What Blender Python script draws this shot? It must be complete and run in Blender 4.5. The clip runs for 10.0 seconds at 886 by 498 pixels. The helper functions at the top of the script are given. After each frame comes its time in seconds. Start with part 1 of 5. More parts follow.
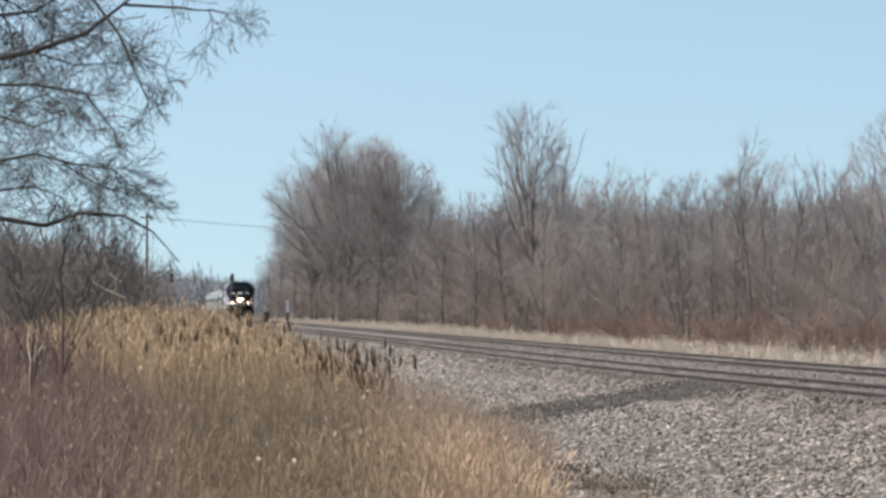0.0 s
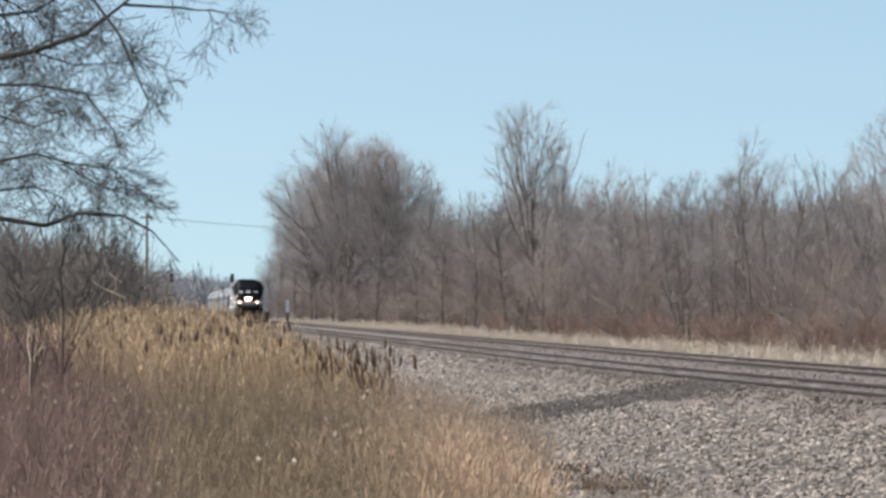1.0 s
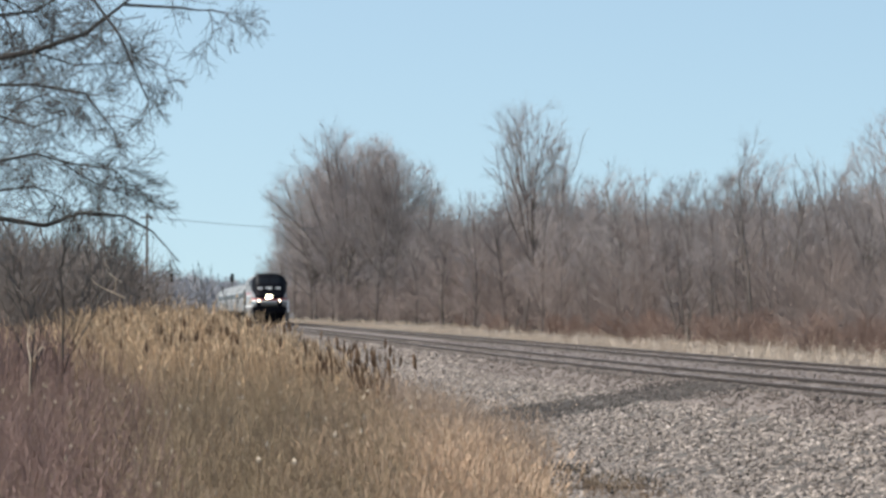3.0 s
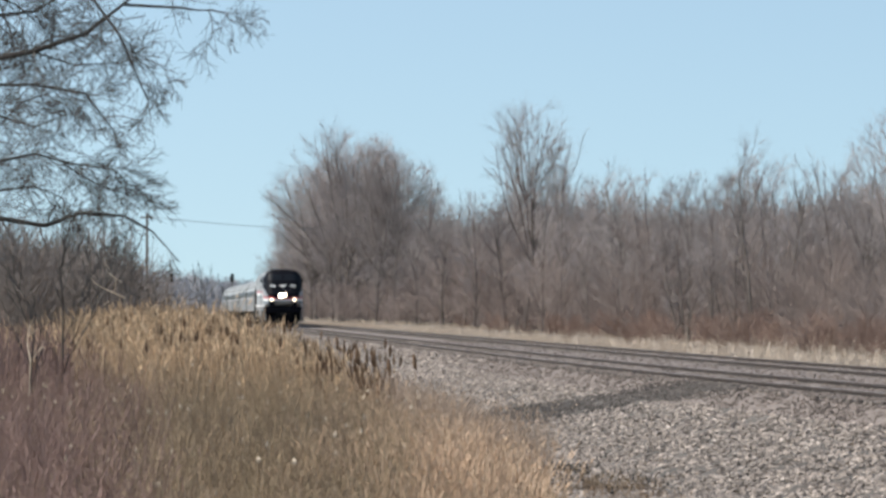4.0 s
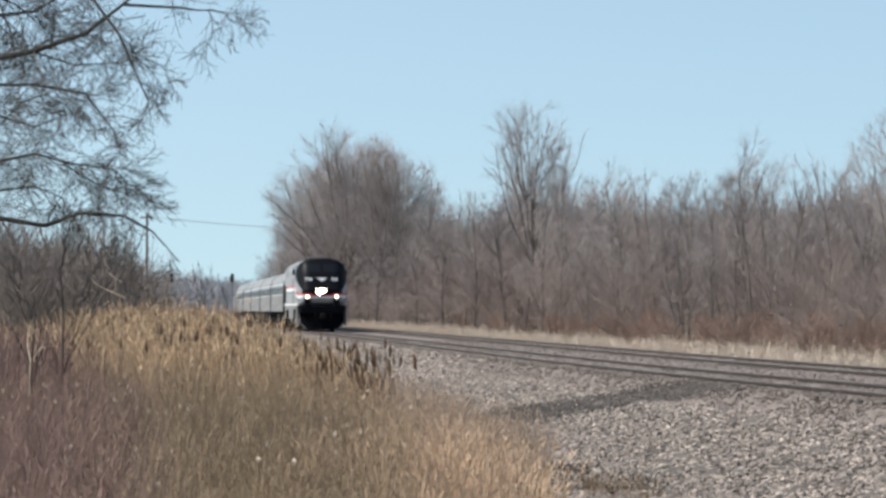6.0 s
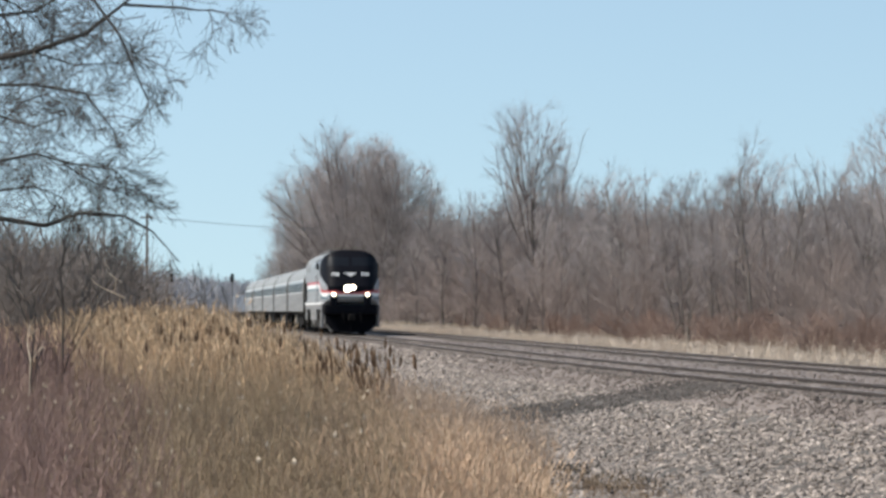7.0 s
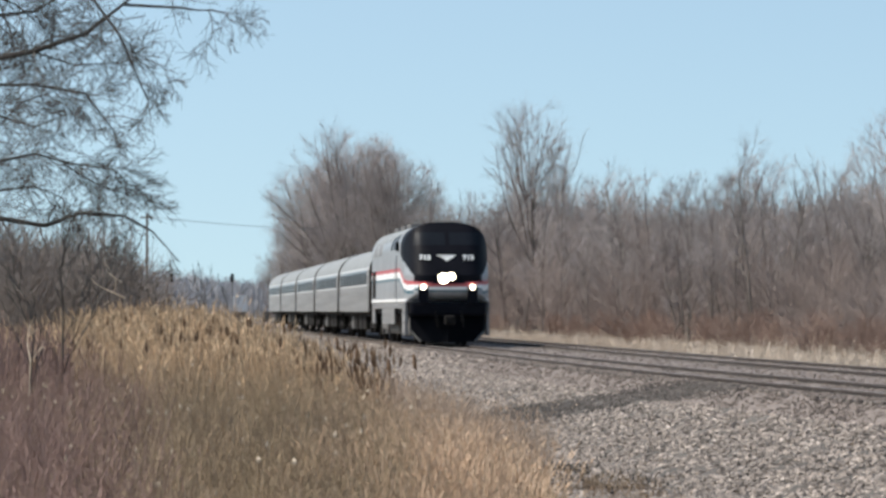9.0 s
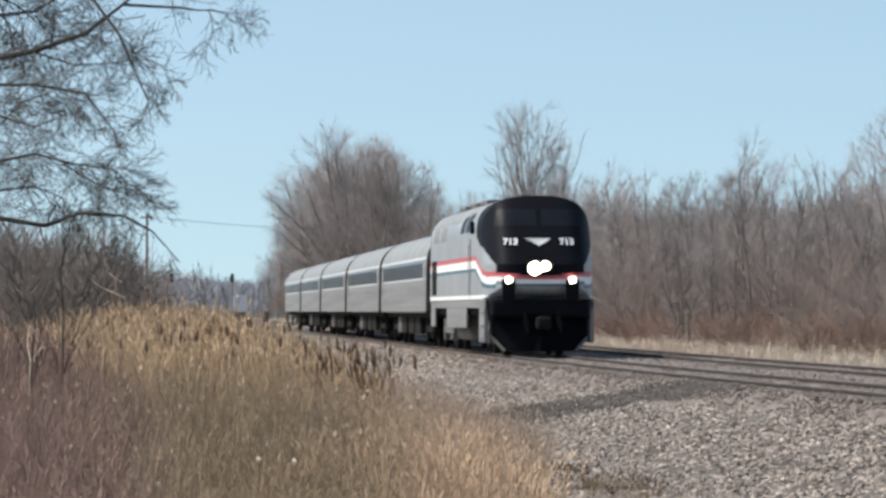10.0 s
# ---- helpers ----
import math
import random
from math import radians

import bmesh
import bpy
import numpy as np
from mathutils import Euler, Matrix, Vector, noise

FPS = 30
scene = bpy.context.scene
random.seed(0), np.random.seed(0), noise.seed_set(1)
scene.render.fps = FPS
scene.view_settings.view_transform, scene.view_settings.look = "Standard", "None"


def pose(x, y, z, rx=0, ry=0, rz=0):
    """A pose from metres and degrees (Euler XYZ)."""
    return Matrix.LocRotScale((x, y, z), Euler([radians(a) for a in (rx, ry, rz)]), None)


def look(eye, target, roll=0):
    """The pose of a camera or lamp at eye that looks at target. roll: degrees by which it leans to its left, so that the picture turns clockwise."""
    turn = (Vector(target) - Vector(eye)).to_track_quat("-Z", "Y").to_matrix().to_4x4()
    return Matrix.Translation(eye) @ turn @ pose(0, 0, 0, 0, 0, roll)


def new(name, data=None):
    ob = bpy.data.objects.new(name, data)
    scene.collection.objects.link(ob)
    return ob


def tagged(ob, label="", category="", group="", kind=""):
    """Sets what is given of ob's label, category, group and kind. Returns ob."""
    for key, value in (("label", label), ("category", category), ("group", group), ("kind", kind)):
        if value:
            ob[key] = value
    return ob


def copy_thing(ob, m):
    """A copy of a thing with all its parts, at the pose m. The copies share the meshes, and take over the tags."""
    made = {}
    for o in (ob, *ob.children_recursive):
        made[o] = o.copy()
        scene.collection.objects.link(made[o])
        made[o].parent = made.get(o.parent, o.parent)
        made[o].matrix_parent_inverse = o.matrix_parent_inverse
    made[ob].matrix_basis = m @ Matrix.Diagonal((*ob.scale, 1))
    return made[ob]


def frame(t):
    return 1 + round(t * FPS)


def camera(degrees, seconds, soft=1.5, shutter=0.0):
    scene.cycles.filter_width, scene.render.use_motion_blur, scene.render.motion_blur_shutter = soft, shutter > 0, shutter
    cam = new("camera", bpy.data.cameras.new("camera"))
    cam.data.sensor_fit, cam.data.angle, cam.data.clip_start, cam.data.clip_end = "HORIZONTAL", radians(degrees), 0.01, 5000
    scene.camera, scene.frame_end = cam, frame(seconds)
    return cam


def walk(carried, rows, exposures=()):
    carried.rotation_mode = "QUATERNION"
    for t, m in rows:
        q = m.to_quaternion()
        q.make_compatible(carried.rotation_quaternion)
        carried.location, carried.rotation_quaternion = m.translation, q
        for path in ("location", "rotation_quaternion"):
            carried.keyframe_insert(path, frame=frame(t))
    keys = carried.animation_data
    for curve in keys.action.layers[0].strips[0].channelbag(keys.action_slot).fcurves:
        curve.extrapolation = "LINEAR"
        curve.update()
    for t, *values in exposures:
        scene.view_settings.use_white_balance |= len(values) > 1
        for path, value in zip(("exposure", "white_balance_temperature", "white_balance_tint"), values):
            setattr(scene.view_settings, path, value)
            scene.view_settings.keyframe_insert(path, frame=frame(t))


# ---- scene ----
# ---- camera ----
# Rail top of the near track is z = 0; the camera stands 1.21 m above it and looks along +Y.
cam = camera(12.42, 10.0, soft=3.0)
EYE = (0.0, 0.0, 1.21)
VIEW = pose(*EYE, 90.867, 0, 0)
walk(cam, [(0.0, VIEW), (10.0, VIEW)], [(0.0, 0.64), (10.0, 0.64)])

# ---- light ----
TURN = radians(4.243)                      # the line's bearing against the view
NX, NY = math.cos(TURN), math.sin(TURN)    # across the line, away from the camera
SX, SY = -math.sin(TURN), math.cos(TURN)   # along the line, into the distance
SUN_UP, SUN_AHEAD = radians(51), radians(3)
across, ahead = -math.cos(SUN_AHEAD), math.sin(SUN_AHEAD)
TO_SUN = Vector(((NX * across + SX * ahead) * math.cos(SUN_UP),
                 (NY * across + SY * ahead) * math.cos(SUN_UP), math.sin(SUN_UP)))
world = bpy.data.worlds.new("sky")
scene.world = world
world.use_nodes = True
wn = world.node_tree
sky = wn.nodes.new("ShaderNodeTexSky")
sky.sky_type, sky.sun_disc = "NISHITA", False
sky.sun_elevation, sky.sun_rotation = SUN_UP, math.atan2(TO_SUN.x, TO_SUN.y)
sky.air_density, sky.dust_density, sky.ozone_density = 1.0, 1.5, 1.4
# clear blue down to the skyline: the sky is read a little above each direction
where, lift = wn.nodes.new("ShaderNodeTexCoord"), wn.nodes.new("ShaderNodeMapping")
lift.inputs["Location"].default_value = (0, 0, 0.13)
wn.links.new(where.outputs["Generated"], lift.inputs[0])
wn.links.new(lift.outputs[0], sky.inputs[0])
tint = wn.nodes.new("ShaderNodeMix")       # the cyan cast of the clear winter sky
tint.data_type, tint.blend_type, tint.inputs[0].default_value = "RGBA", "MULTIPLY", 1.0
tint.inputs[7].default_value = (0.984, 0.989, 0.885, 1)
wn.links.new(sky.outputs[0], tint.inputs[6])
wn.links.new(tint.outputs[2], wn.nodes["Background"].inputs[0])
wn.nodes["Background"].inputs[1].default_value = 0.129
sun = new("sun", bpy.data.lights.new("sun", "SUN"))
sun.data.energy, sun.data.angle, sun.data.color = 3.45, radians(0.53), (1.0, 0.95, 0.88)
sun.matrix_world = look((0, 0, 60), Vector((0, 0, 60)) - TO_SUN)


# ---- materials ----
def material(name, colors, rough=0.8, scale=4.0, detail=6.0, metal=0.0, bump=0.0, spread=0.0, by="none",
             glow=0.0, stretch=(1, 1, 1), fine=0.35, coat=0.0, shine=0.5):
    """colors are mixed by noise at two scales; spread varies brightness by piece (by: island, object)."""
    m = bpy.data.materials.new(name)
    m.use_nodes = True
    t = m.node_tree
    n, ln = t.nodes, t.links
    b = n["Principled BSDF"]
    b.inputs["Roughness"].default_value, b.inputs["Metallic"].default_value = rough, metal
    b.inputs["Coat Weight"].default_value, b.inputs["Specular IOR Level"].default_value = coat, shine
    co = n.new("ShaderNodeTexCoord")
    mp = n.new("ShaderNodeMapping")
    mp.inputs["Scale"].default_value = stretch
    ln.new(co.outputs["Object"], mp.inputs[0])
    big, small = n.new("ShaderNodeTexNoise"), n.new("ShaderNodeTexNoise")
    for tex, s in ((big, scale), (small, scale * 9.0)):
        tex.inputs["Scale"].default_value, tex.inputs["Detail"].default_value = s, detail
        ln.new(mp.outputs[0], tex.inputs["Vector"])
    mix = n.new("ShaderNodeMix")
    mix.data_type, mix.inputs[0].default_value = "FLOAT", fine
    ln.new(big.outputs["Fac"], mix.inputs[2])
    ln.new(small.outputs["Fac"], mix.inputs[3])
    ramp = n.new("ShaderNodeValToRGB")
    e = ramp.color_ramp.elements
    while len(e) < len(colors):
        e.new(0.5)
    for i, c in enumerate(colors):
        e[i].position = 0.34 + 0.32 * i / max(1, len(colors) - 1)
        e[i].color = (*c, 1)
    last = ramp.outputs[0]
    if by == "island":
        g = n.new("ShaderNodeNewGeometry")
        r = g.outputs["Random Per Island"]
    elif by == "object":
        r = n.new("ShaderNodeObjectInfo").outputs["Random"]
    if by == "none":
        ln.new(mix.outputs[0], ramp.inputs[0])
    else:
        half = n.new("ShaderNodeMix")
        half.data_type, half.inputs[0].default_value = "FLOAT", 0.33
        wide = n.new("ShaderNodeMapRange")
        wide.inputs[3].default_value, wide.inputs[4].default_value = 0.25, 0.75
        ln.new(r, wide.inputs[0])
        ln.new(mix.outputs[0], half.inputs[2])
        ln.new(wide.outputs[0], half.inputs[3])
        ln.new(half.outputs[0], ramp.inputs[0])
        if spread:
            val = n.new("ShaderNodeMapRange")
            val.inputs[3].default_value, val.inputs[4].default_value = 1 - spread, 1 + spread
            scr = n.new("ShaderNodeMath")
            scr.operation = "FRACT"
            mul = n.new("ShaderNodeMath")
            mul.operation, mul.inputs[1].default_value = "MULTIPLY", 7.31
            ln.new(r, mul.inputs[0])
            ln.new(mul.outputs[0], scr.inputs[0])
            ln.new(scr.outputs[0], val.inputs[0])
            hsv = n.new("ShaderNodeHueSaturation")
            ln.new(val.outputs[0], hsv.inputs["Value"])
            ln.new(last, hsv.inputs["Color"])
            last = hsv.outputs[0]
    ln.new(last, b.inputs["Base Color"])
    if bump:
        bp = n.new("ShaderNodeBump")
        bp.inputs["Strength"].default_value, bp.inputs["Distance"].default_value = bump, 0.03
        ln.new(small.outputs["Fac"], bp.inputs["Height"])
        ln.new(bp.outputs[0], b.inputs["Normal"])
    if glow:
        b.inputs["Emission Color"].default_value = (1.0, 0.86, 0.64, 1)
        b.inputs["Emission Strength"].default_value = glow
    return m


SOIL = material("dry soil", [(0.10, 0.075, 0.05), (0.17, 0.13, 0.085), (0.24, 0.19, 0.12)], 0.95, 0.5, bump=0.6)
BALLAST = material("ballast bed", [(0.05, 0.043, 0.037), (0.08, 0.07, 0.06), (0.13, 0.114, 0.098)], 0.95, 1.5, bump=1.0, fine=0.6)
BED = material("track bed", [(0.115, 0.093, 0.08), (0.168, 0.138, 0.12), (0.225, 0.19, 0.166)], 0.95, 1.5, bump=1.0, fine=0.6)
STONE = material("crushed stone", [(0.108, 0.091, 0.078), (0.248, 0.21, 0.18), (0.455, 0.39, 0.338)], 0.9, 3.0, by="island", spread=0.42)
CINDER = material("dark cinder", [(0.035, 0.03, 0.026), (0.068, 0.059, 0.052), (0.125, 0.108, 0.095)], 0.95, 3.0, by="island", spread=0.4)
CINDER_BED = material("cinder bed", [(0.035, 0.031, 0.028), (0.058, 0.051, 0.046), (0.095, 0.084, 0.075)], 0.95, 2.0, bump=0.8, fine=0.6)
RAIL = material("rusty rail", [(0.035, 0.027, 0.023), (0.055, 0.042, 0.036), (0.08, 0.062, 0.052)], 0.75, 3.0, metal=0.2)
RAIL_TOP = material("worn rail head", [(0.2, 0.178, 0.16), (0.28, 0.25, 0.23)], 0.5, 2.0, metal=0.3, shine=0.2)
TIE = material("weathered tie", [(0.06, 0.05, 0.045), (0.12, 0.1, 0.085), (0.19, 0.165, 0.14)], 0.95, 3.0, by="object", spread=0.3, bump=0.5)
TIES = material("weathered far ties", [(0.06, 0.05, 0.045), (0.12, 0.1, 0.085), (0.19, 0.165, 0.14)], 0.95, 3.0, by="island", spread=0.3)
REED = material("golden dry reed", [(0.29, 0.185, 0.1), (0.55, 0.378, 0.225), (0.78, 0.575, 0.365)], 0.8, 0.35, by="island", spread=0.5)
STRAW = material("pale straw", [(0.4, 0.258, 0.16), (0.6, 0.41, 0.265), (0.75, 0.555, 0.385)], 0.8, 1.0, by="island", spread=0.18)
STRAW_BROWN = material("faded brown grass", [(0.26, 0.18, 0.125), (0.43, 0.315, 0.225), (0.58, 0.445, 0.335)], 0.85, 0.6, by="island", spread=0.25)
VERGE = material("bleached verge grass", [(0.43, 0.345, 0.255), (0.61, 0.505, 0.4), (0.74, 0.645, 0.54)], 0.85, 1.0, by="island", spread=0.25)
WEED = material("brown dead weed", [(0.13, 0.09, 0.058), (0.25, 0.178, 0.115), (0.4, 0.295, 0.195)], 0.85, 0.5, by="island", spread=0.28)
OLIVE = material("olive dry grass", [(0.19, 0.137, 0.077), (0.37, 0.27, 0.16), (0.55, 0.415, 0.265)], 0.85, 0.5, by="island", spread=0.25)
BRAMBLE = material("red brown bramble", [(0.11, 0.064, 0.052), (0.2, 0.122, 0.1), (0.32, 0.215, 0.18)], 0.8, 0.5, by="island", spread=0.25)
SPIKE = material("cattail head", [(0.09, 0.052, 0.03), (0.17, 0.1, 0.058), (0.28, 0.175, 0.1)], 0.95, 8.0, by="island", spread=0.3)
FLUFF = material("seed fluff", [(0.48, 0.38, 0.27), (0.66, 0.54, 0.4)], 0.95, 8.0, by="island", spread=0.2)
BARK = material("grey bark", [(0.07, 0.058, 0.05), (0.13, 0.11, 0.095), (0.2, 0.175, 0.152)], 0.95, 2.0, by="object", spread=0.25)
TWIG = material("grey brown twigs", [(0.202, 0.175, 0.166), (0.312, 0.273, 0.26), (0.425, 0.375, 0.36)], 0.9, 0.3, by="object", spread=0.18)
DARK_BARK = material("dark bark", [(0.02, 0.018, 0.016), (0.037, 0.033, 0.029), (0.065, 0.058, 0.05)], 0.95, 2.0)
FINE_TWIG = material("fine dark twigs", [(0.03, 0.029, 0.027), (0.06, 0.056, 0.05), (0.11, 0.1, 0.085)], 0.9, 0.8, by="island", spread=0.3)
# brush colour darkened to stand for the shade behind the reeds
THICKET = material("shaded thicket", [(0.12, 0.1, 0.088), (0.18, 0.152, 0.134), (0.25, 0.215, 0.19)], 0.9, 0.3, by="object", spread=0.2)
BED_STONE = material("grimy bed stone", [(0.098, 0.078, 0.067), (0.165, 0.135, 0.117), (0.25, 0.21, 0.183)], 0.95, 3.0, by="island", spread=0.3)
BRUSH = material("brown brush", [(0.178, 0.142, 0.126), (0.274, 0.222, 0.199), (0.375, 0.309, 0.279)], 0.9, 0.3, by="object", spread=0.18)
RED_BRUSH = material("red brush", [(0.17, 0.108, 0.085), (0.26, 0.178, 0.142), (0.35, 0.258, 0.21)], 0.9, 0.3, by="object", spread=0.15)
# aerial haze painted in: far twigs are paler and bluer than real bark
HAZE_TWIG = material("haze tinted twigs", [(0.26, 0.265, 0.285), (0.33, 0.335, 0.355), (0.4, 0.405, 0.425)], 0.95, 0.1)
SILVER = material("silver grey paint", [(0.255, 0.265, 0.275), (0.305, 0.315, 0.325), (0.35, 0.36, 0.37)], 0.42, 0.8, metal=0.25)
STEEL = material("stainless car side", [(0.155, 0.155, 0.155), (0.198, 0.198, 0.197), (0.238, 0.238, 0.237)], 0.55, 0.8, metal=0.0, stretch=(1, 0.1, 6), shine=0.3)
ROOF = material("car roof", [(0.185, 0.196, 0.2), (0.228, 0.24, 0.244), (0.27, 0.283, 0.287)], 0.65, 0.6, shine=0.15)
BLACK = material("black nose paint", [(0.004, 0.0045, 0.007), (0.007, 0.0075, 0.011)], 0.55, 1.0, shine=0.06)
UNDER = material("grimy underframe", [(0.006, 0.0055, 0.005), (0.013, 0.012, 0.011), (0.025, 0.022, 0.02)], 0.9, 3.0, shine=0.15)
UNDER_GREY = material("dusty truck frame", [(0.06, 0.058, 0.055), (0.11, 0.106, 0.1), (0.17, 0.164, 0.157)], 0.8, 3.0)
GLASS = material("dark window glass", [(0.008, 0.01, 0.014), (0.014, 0.017, 0.022)], 0.4, 1.0, shine=0.05)
CAR_GLASS = material("dusty car glass", [(0.045, 0.05, 0.055), (0.07, 0.078, 0.085)], 0.3, 1.0, shine=0.25)
RED = material("red stripe paint", [(0.43, 0.075, 0.085), (0.51, 0.1, 0.11)], 0.4, 1.0)
WHITE = material("white paint", [(0.74, 0.74, 0.73), (0.82, 0.82, 0.81)], 0.4, 1.0)
PALE = material("pale grey band", [(0.42, 0.43, 0.44), (0.52, 0.53, 0.54)], 0.5, 1.0, shine=0.25)
BLUE = material("blue green stripe paint", [(0.035, 0.1, 0.13), (0.05, 0.13, 0.16)], 0.4, 1.0)
BAND = material("window band", [(0.10, 0.11, 0.12), (0.14, 0.15, 0.16)], 0.3, 1.0)
LAMP = material("lit headlight", [(1, 0.95, 0.85), (1, 0.95, 0.85)], 0.3, 1.0, glow=8.0)
LAMP_SMALL = material("lit ditch light", [(1, 0.93, 0.85), (1, 0.93, 0.85)], 0.3, 1.0, glow=4.0)
POLE = material("grey pole wood", [(0.1, 0.085, 0.07), (0.17, 0.15, 0.13)], 0.9, 2.0)
CABINET = material("aluminium cabinet", [(0.6, 0.61, 0.62), (0.7, 0.71, 0.72)], 0.45, 2.0, metal=0.3)
WIRE = material("dull wire", [(0.12, 0.12, 0.12), (0.2, 0.2, 0.2)], 0.7, 2.0)


# ---- helpers of this scene ----
def fast_mesh(name, verts, faces, mats=(), face_mat=None, smooth=False):
    """A mesh from arrays; faces is an (n, k) array."""
    me = bpy.data.meshes.new(name)
    verts, faces = np.asarray(verts, dtype=np.float32), np.asarray(faces, dtype=np.int32)
    k = faces.shape[1]
    me.vertices.add(len(verts))
    me.vertices.foreach_set("co", verts.ravel())
    me.loops.add(faces.size)
    me.loops.foreach_set("vertex_index", faces.ravel())
    me.polygons.add(len(faces))
    me.polygons.foreach_set("loop_start", np.arange(0, faces.size, k, dtype=np.int32))
    if face_mat is not None:
        me.polygons.foreach_set("material_index", np.asarray(face_mat, dtype=np.int32))
    me.polygons.foreach_set("use_smooth", np.full(len(faces), smooth))
    me.update(calc_edges=True)
    me.validate()
    for m in mats:
        me.materials.append(m)
    return me


def tubes(segs, sides=3):
    """Tapered prisms along segments (x0 y0 z0 x1 y1 z1 r0 r1): vertices and quads."""
    s = np.asarray(segs, dtype=np.float64)
    p0, p1 = s[:, 0:3], s[:, 3:6]
    d = p1 - p0
    d /= np.maximum(1e-9, np.linalg.norm(d, axis=1))[:, None]
    ref = np.where(np.abs(d[:, 2:3]) < 0.9, np.array([[0.0, 0, 1]]), np.array([[1.0, 0, 0]]))
    u = np.cross(d, ref)
    u /= np.linalg.norm(u, axis=1)[:, None]
    w = np.cross(d, u)
    ang = np.arange(sides) * 2 * np.pi / sides
    ring = np.cos(ang)[None, :, None] * u[:, None, :] + np.sin(ang)[None, :, None] * w[:, None, :]
    v = np.concatenate([p0[:, None] + ring * s[:, 6, None, None], p1[:, None] + ring * s[:, 7, None, None]], axis=1)
    base = (np.arange(len(s)) * 2 * sides)[:, None, None]
    i = np.arange(sides)
    j = (i + 1) % sides
    quad = np.stack([i, j, j + sides, i + sides], axis=1)[None]
    return v.reshape(-1, 3), (base + quad).reshape(-1, 4)


def cones(segs):
    """Three-sided pointed twigs: vertices and triangles."""
    s = np.asarray(segs, dtype=np.float64)
    v, _ = tubes(s, 3)
    v = v.reshape(-1, 6, 3)[:, :4].copy()
    v[:, 3] = s[:, 3:6]
    tri = np.array([[0, 1, 3], [1, 2, 3], [2, 0, 3]])
    return v.reshape(-1, 3), ((np.arange(len(s)) * 4)[:, None, None] + tri[None]).reshape(-1, 3)


def blades(a, b, c, wa, wb, rr):
    """Grass leaves, flat as they grow: a bent ribbon from a over b to a point at c."""
    n = len(a)
    side = np.stack([rr.normal(0, 1, n), rr.normal(0, 0.45, n), np.zeros(n)], axis=1)
    side /= np.linalg.norm(side, axis=1)[:, None]
    v = np.stack([a - side * wa, a + side * wa, b + side * wb, b - side * wb, c], axis=1)
    tri = np.array([[0, 1, 2], [0, 2, 3], [3, 2, 4]])
    return v.reshape(-1, 3), ((np.arange(n) * 5)[:, None, None] + tri[None]).reshape(-1, 3)


def part(name, data, mat, parent, label="", at=None):
    """One mesh object under a thing or a part; data is a bmesh or a mesh."""
    if isinstance(data, bmesh.types.BMesh):
        me = bpy.data.meshes.new(name)
        data.to_mesh(me)
        data.free()
    else:
        me = data
    if mat is not None and not me.materials:
        me.materials.append(mat)
    ob = new(name, me)
    ob.parent = parent
    if at is not None:
        ob.matrix_basis = at
    return tagged(ob, label)


def box(bm, c, size, bevel=0.0, rot=None):
    m = Matrix.Translation(c) @ (rot or Matrix()) @ Matrix.Diagonal((*size, 1))
    got = bmesh.ops.create_cube(bm, size=1.0, matrix=m)
    if bevel:
        edges = list({e for v in got["verts"] for e in v.link_edges})
        bmesh.ops.bevel(bm, geom=edges, offset=bevel, segments=2, affect="EDGES", profile=0.6)
    return bm


def rod(bm, a, b, r, r2=None, n=12):
    a, b = Vector(a), Vector(b)
    m = Matrix.Translation((a + b) / 2) @ (b - a).to_track_quat("Z", "Y").to_matrix().to_4x4()
    bmesh.ops.create_cone(bm, cap_ends=True, segments=n, radius1=r, radius2=r if r2 is None else r2,
                          depth=(b - a).length, matrix=m)
    return bm


def sway(s):
    """The line's bend away from the camera where it comes close."""
    return 0.8 * (np.maximum(0.0, 108.0 - s) / 45.0) ** 2


def place(s, a, z=0.0, bend=True):
    """World place at s metres along the line, a metres across it from the camera."""
    a = a + (sway(s) if bend else 0.0)
    return NX * a + SX * s, NY * a + SY * s, z


def ground_z(a):
    return np.interp(a, [-60, 4.6, 6.2, 8.9, 9.5, 16.3, 17.2, 19, 24, 60], [-1.2, -1.2, -1.15, -0.31, -0.095, -0.095, -0.28, -0.45, -0.4, -0.4])


def along_line(points):
    """Maps (s, a, z) rows to the world."""
    q = np.asarray(points, dtype=float)
    x, y, z = place(q[:, 0], q[:, 1], q[:, 2])
    return np.stack([x, y, z], axis=1)


NEAR, FAR = 10.7, 14.8                     # the two tracks' middles

# ---- ground ----
s_steps = np.concatenate([np.arange(-30, 130, 2.0), np.arange(130, 600, 10.0), [700, 1000, 1600, 2600, 4200]])
a_steps = np.array([-1600, -500, -160, -60, -30, -15, -5, 0, 3, 4.6, 5.4, 6.2, 7, 8, 8.9, 9.5, 16.3, 17.2, 18, 19, 21, 24, 30, 60, 160, 500, 1600])
rng = np.random.default_rng(3)
gs, ga = np.meshgrid(s_steps, a_steps, indexing="ij")
gz = ground_z(ga) - 0.03
gv = along_line(np.stack([gs.ravel(), ga.ravel(), gz.ravel()], axis=1))
ni, nj = gs.shape
ii, jj = np.meshgrid(np.arange(ni - 1), np.arange(nj - 1), indexing="ij")
c0 = (ii * nj + jj).ravel()
gf = np.stack([c0, c0 + 1, c0 + nj + 1, c0 + nj], axis=1)
tagged(new("ground", fast_mesh("ground", gv, gf, [SOIL], smooth=True)),
       "dry brown soil under dead grass beside the line", "ground", kind="structure")


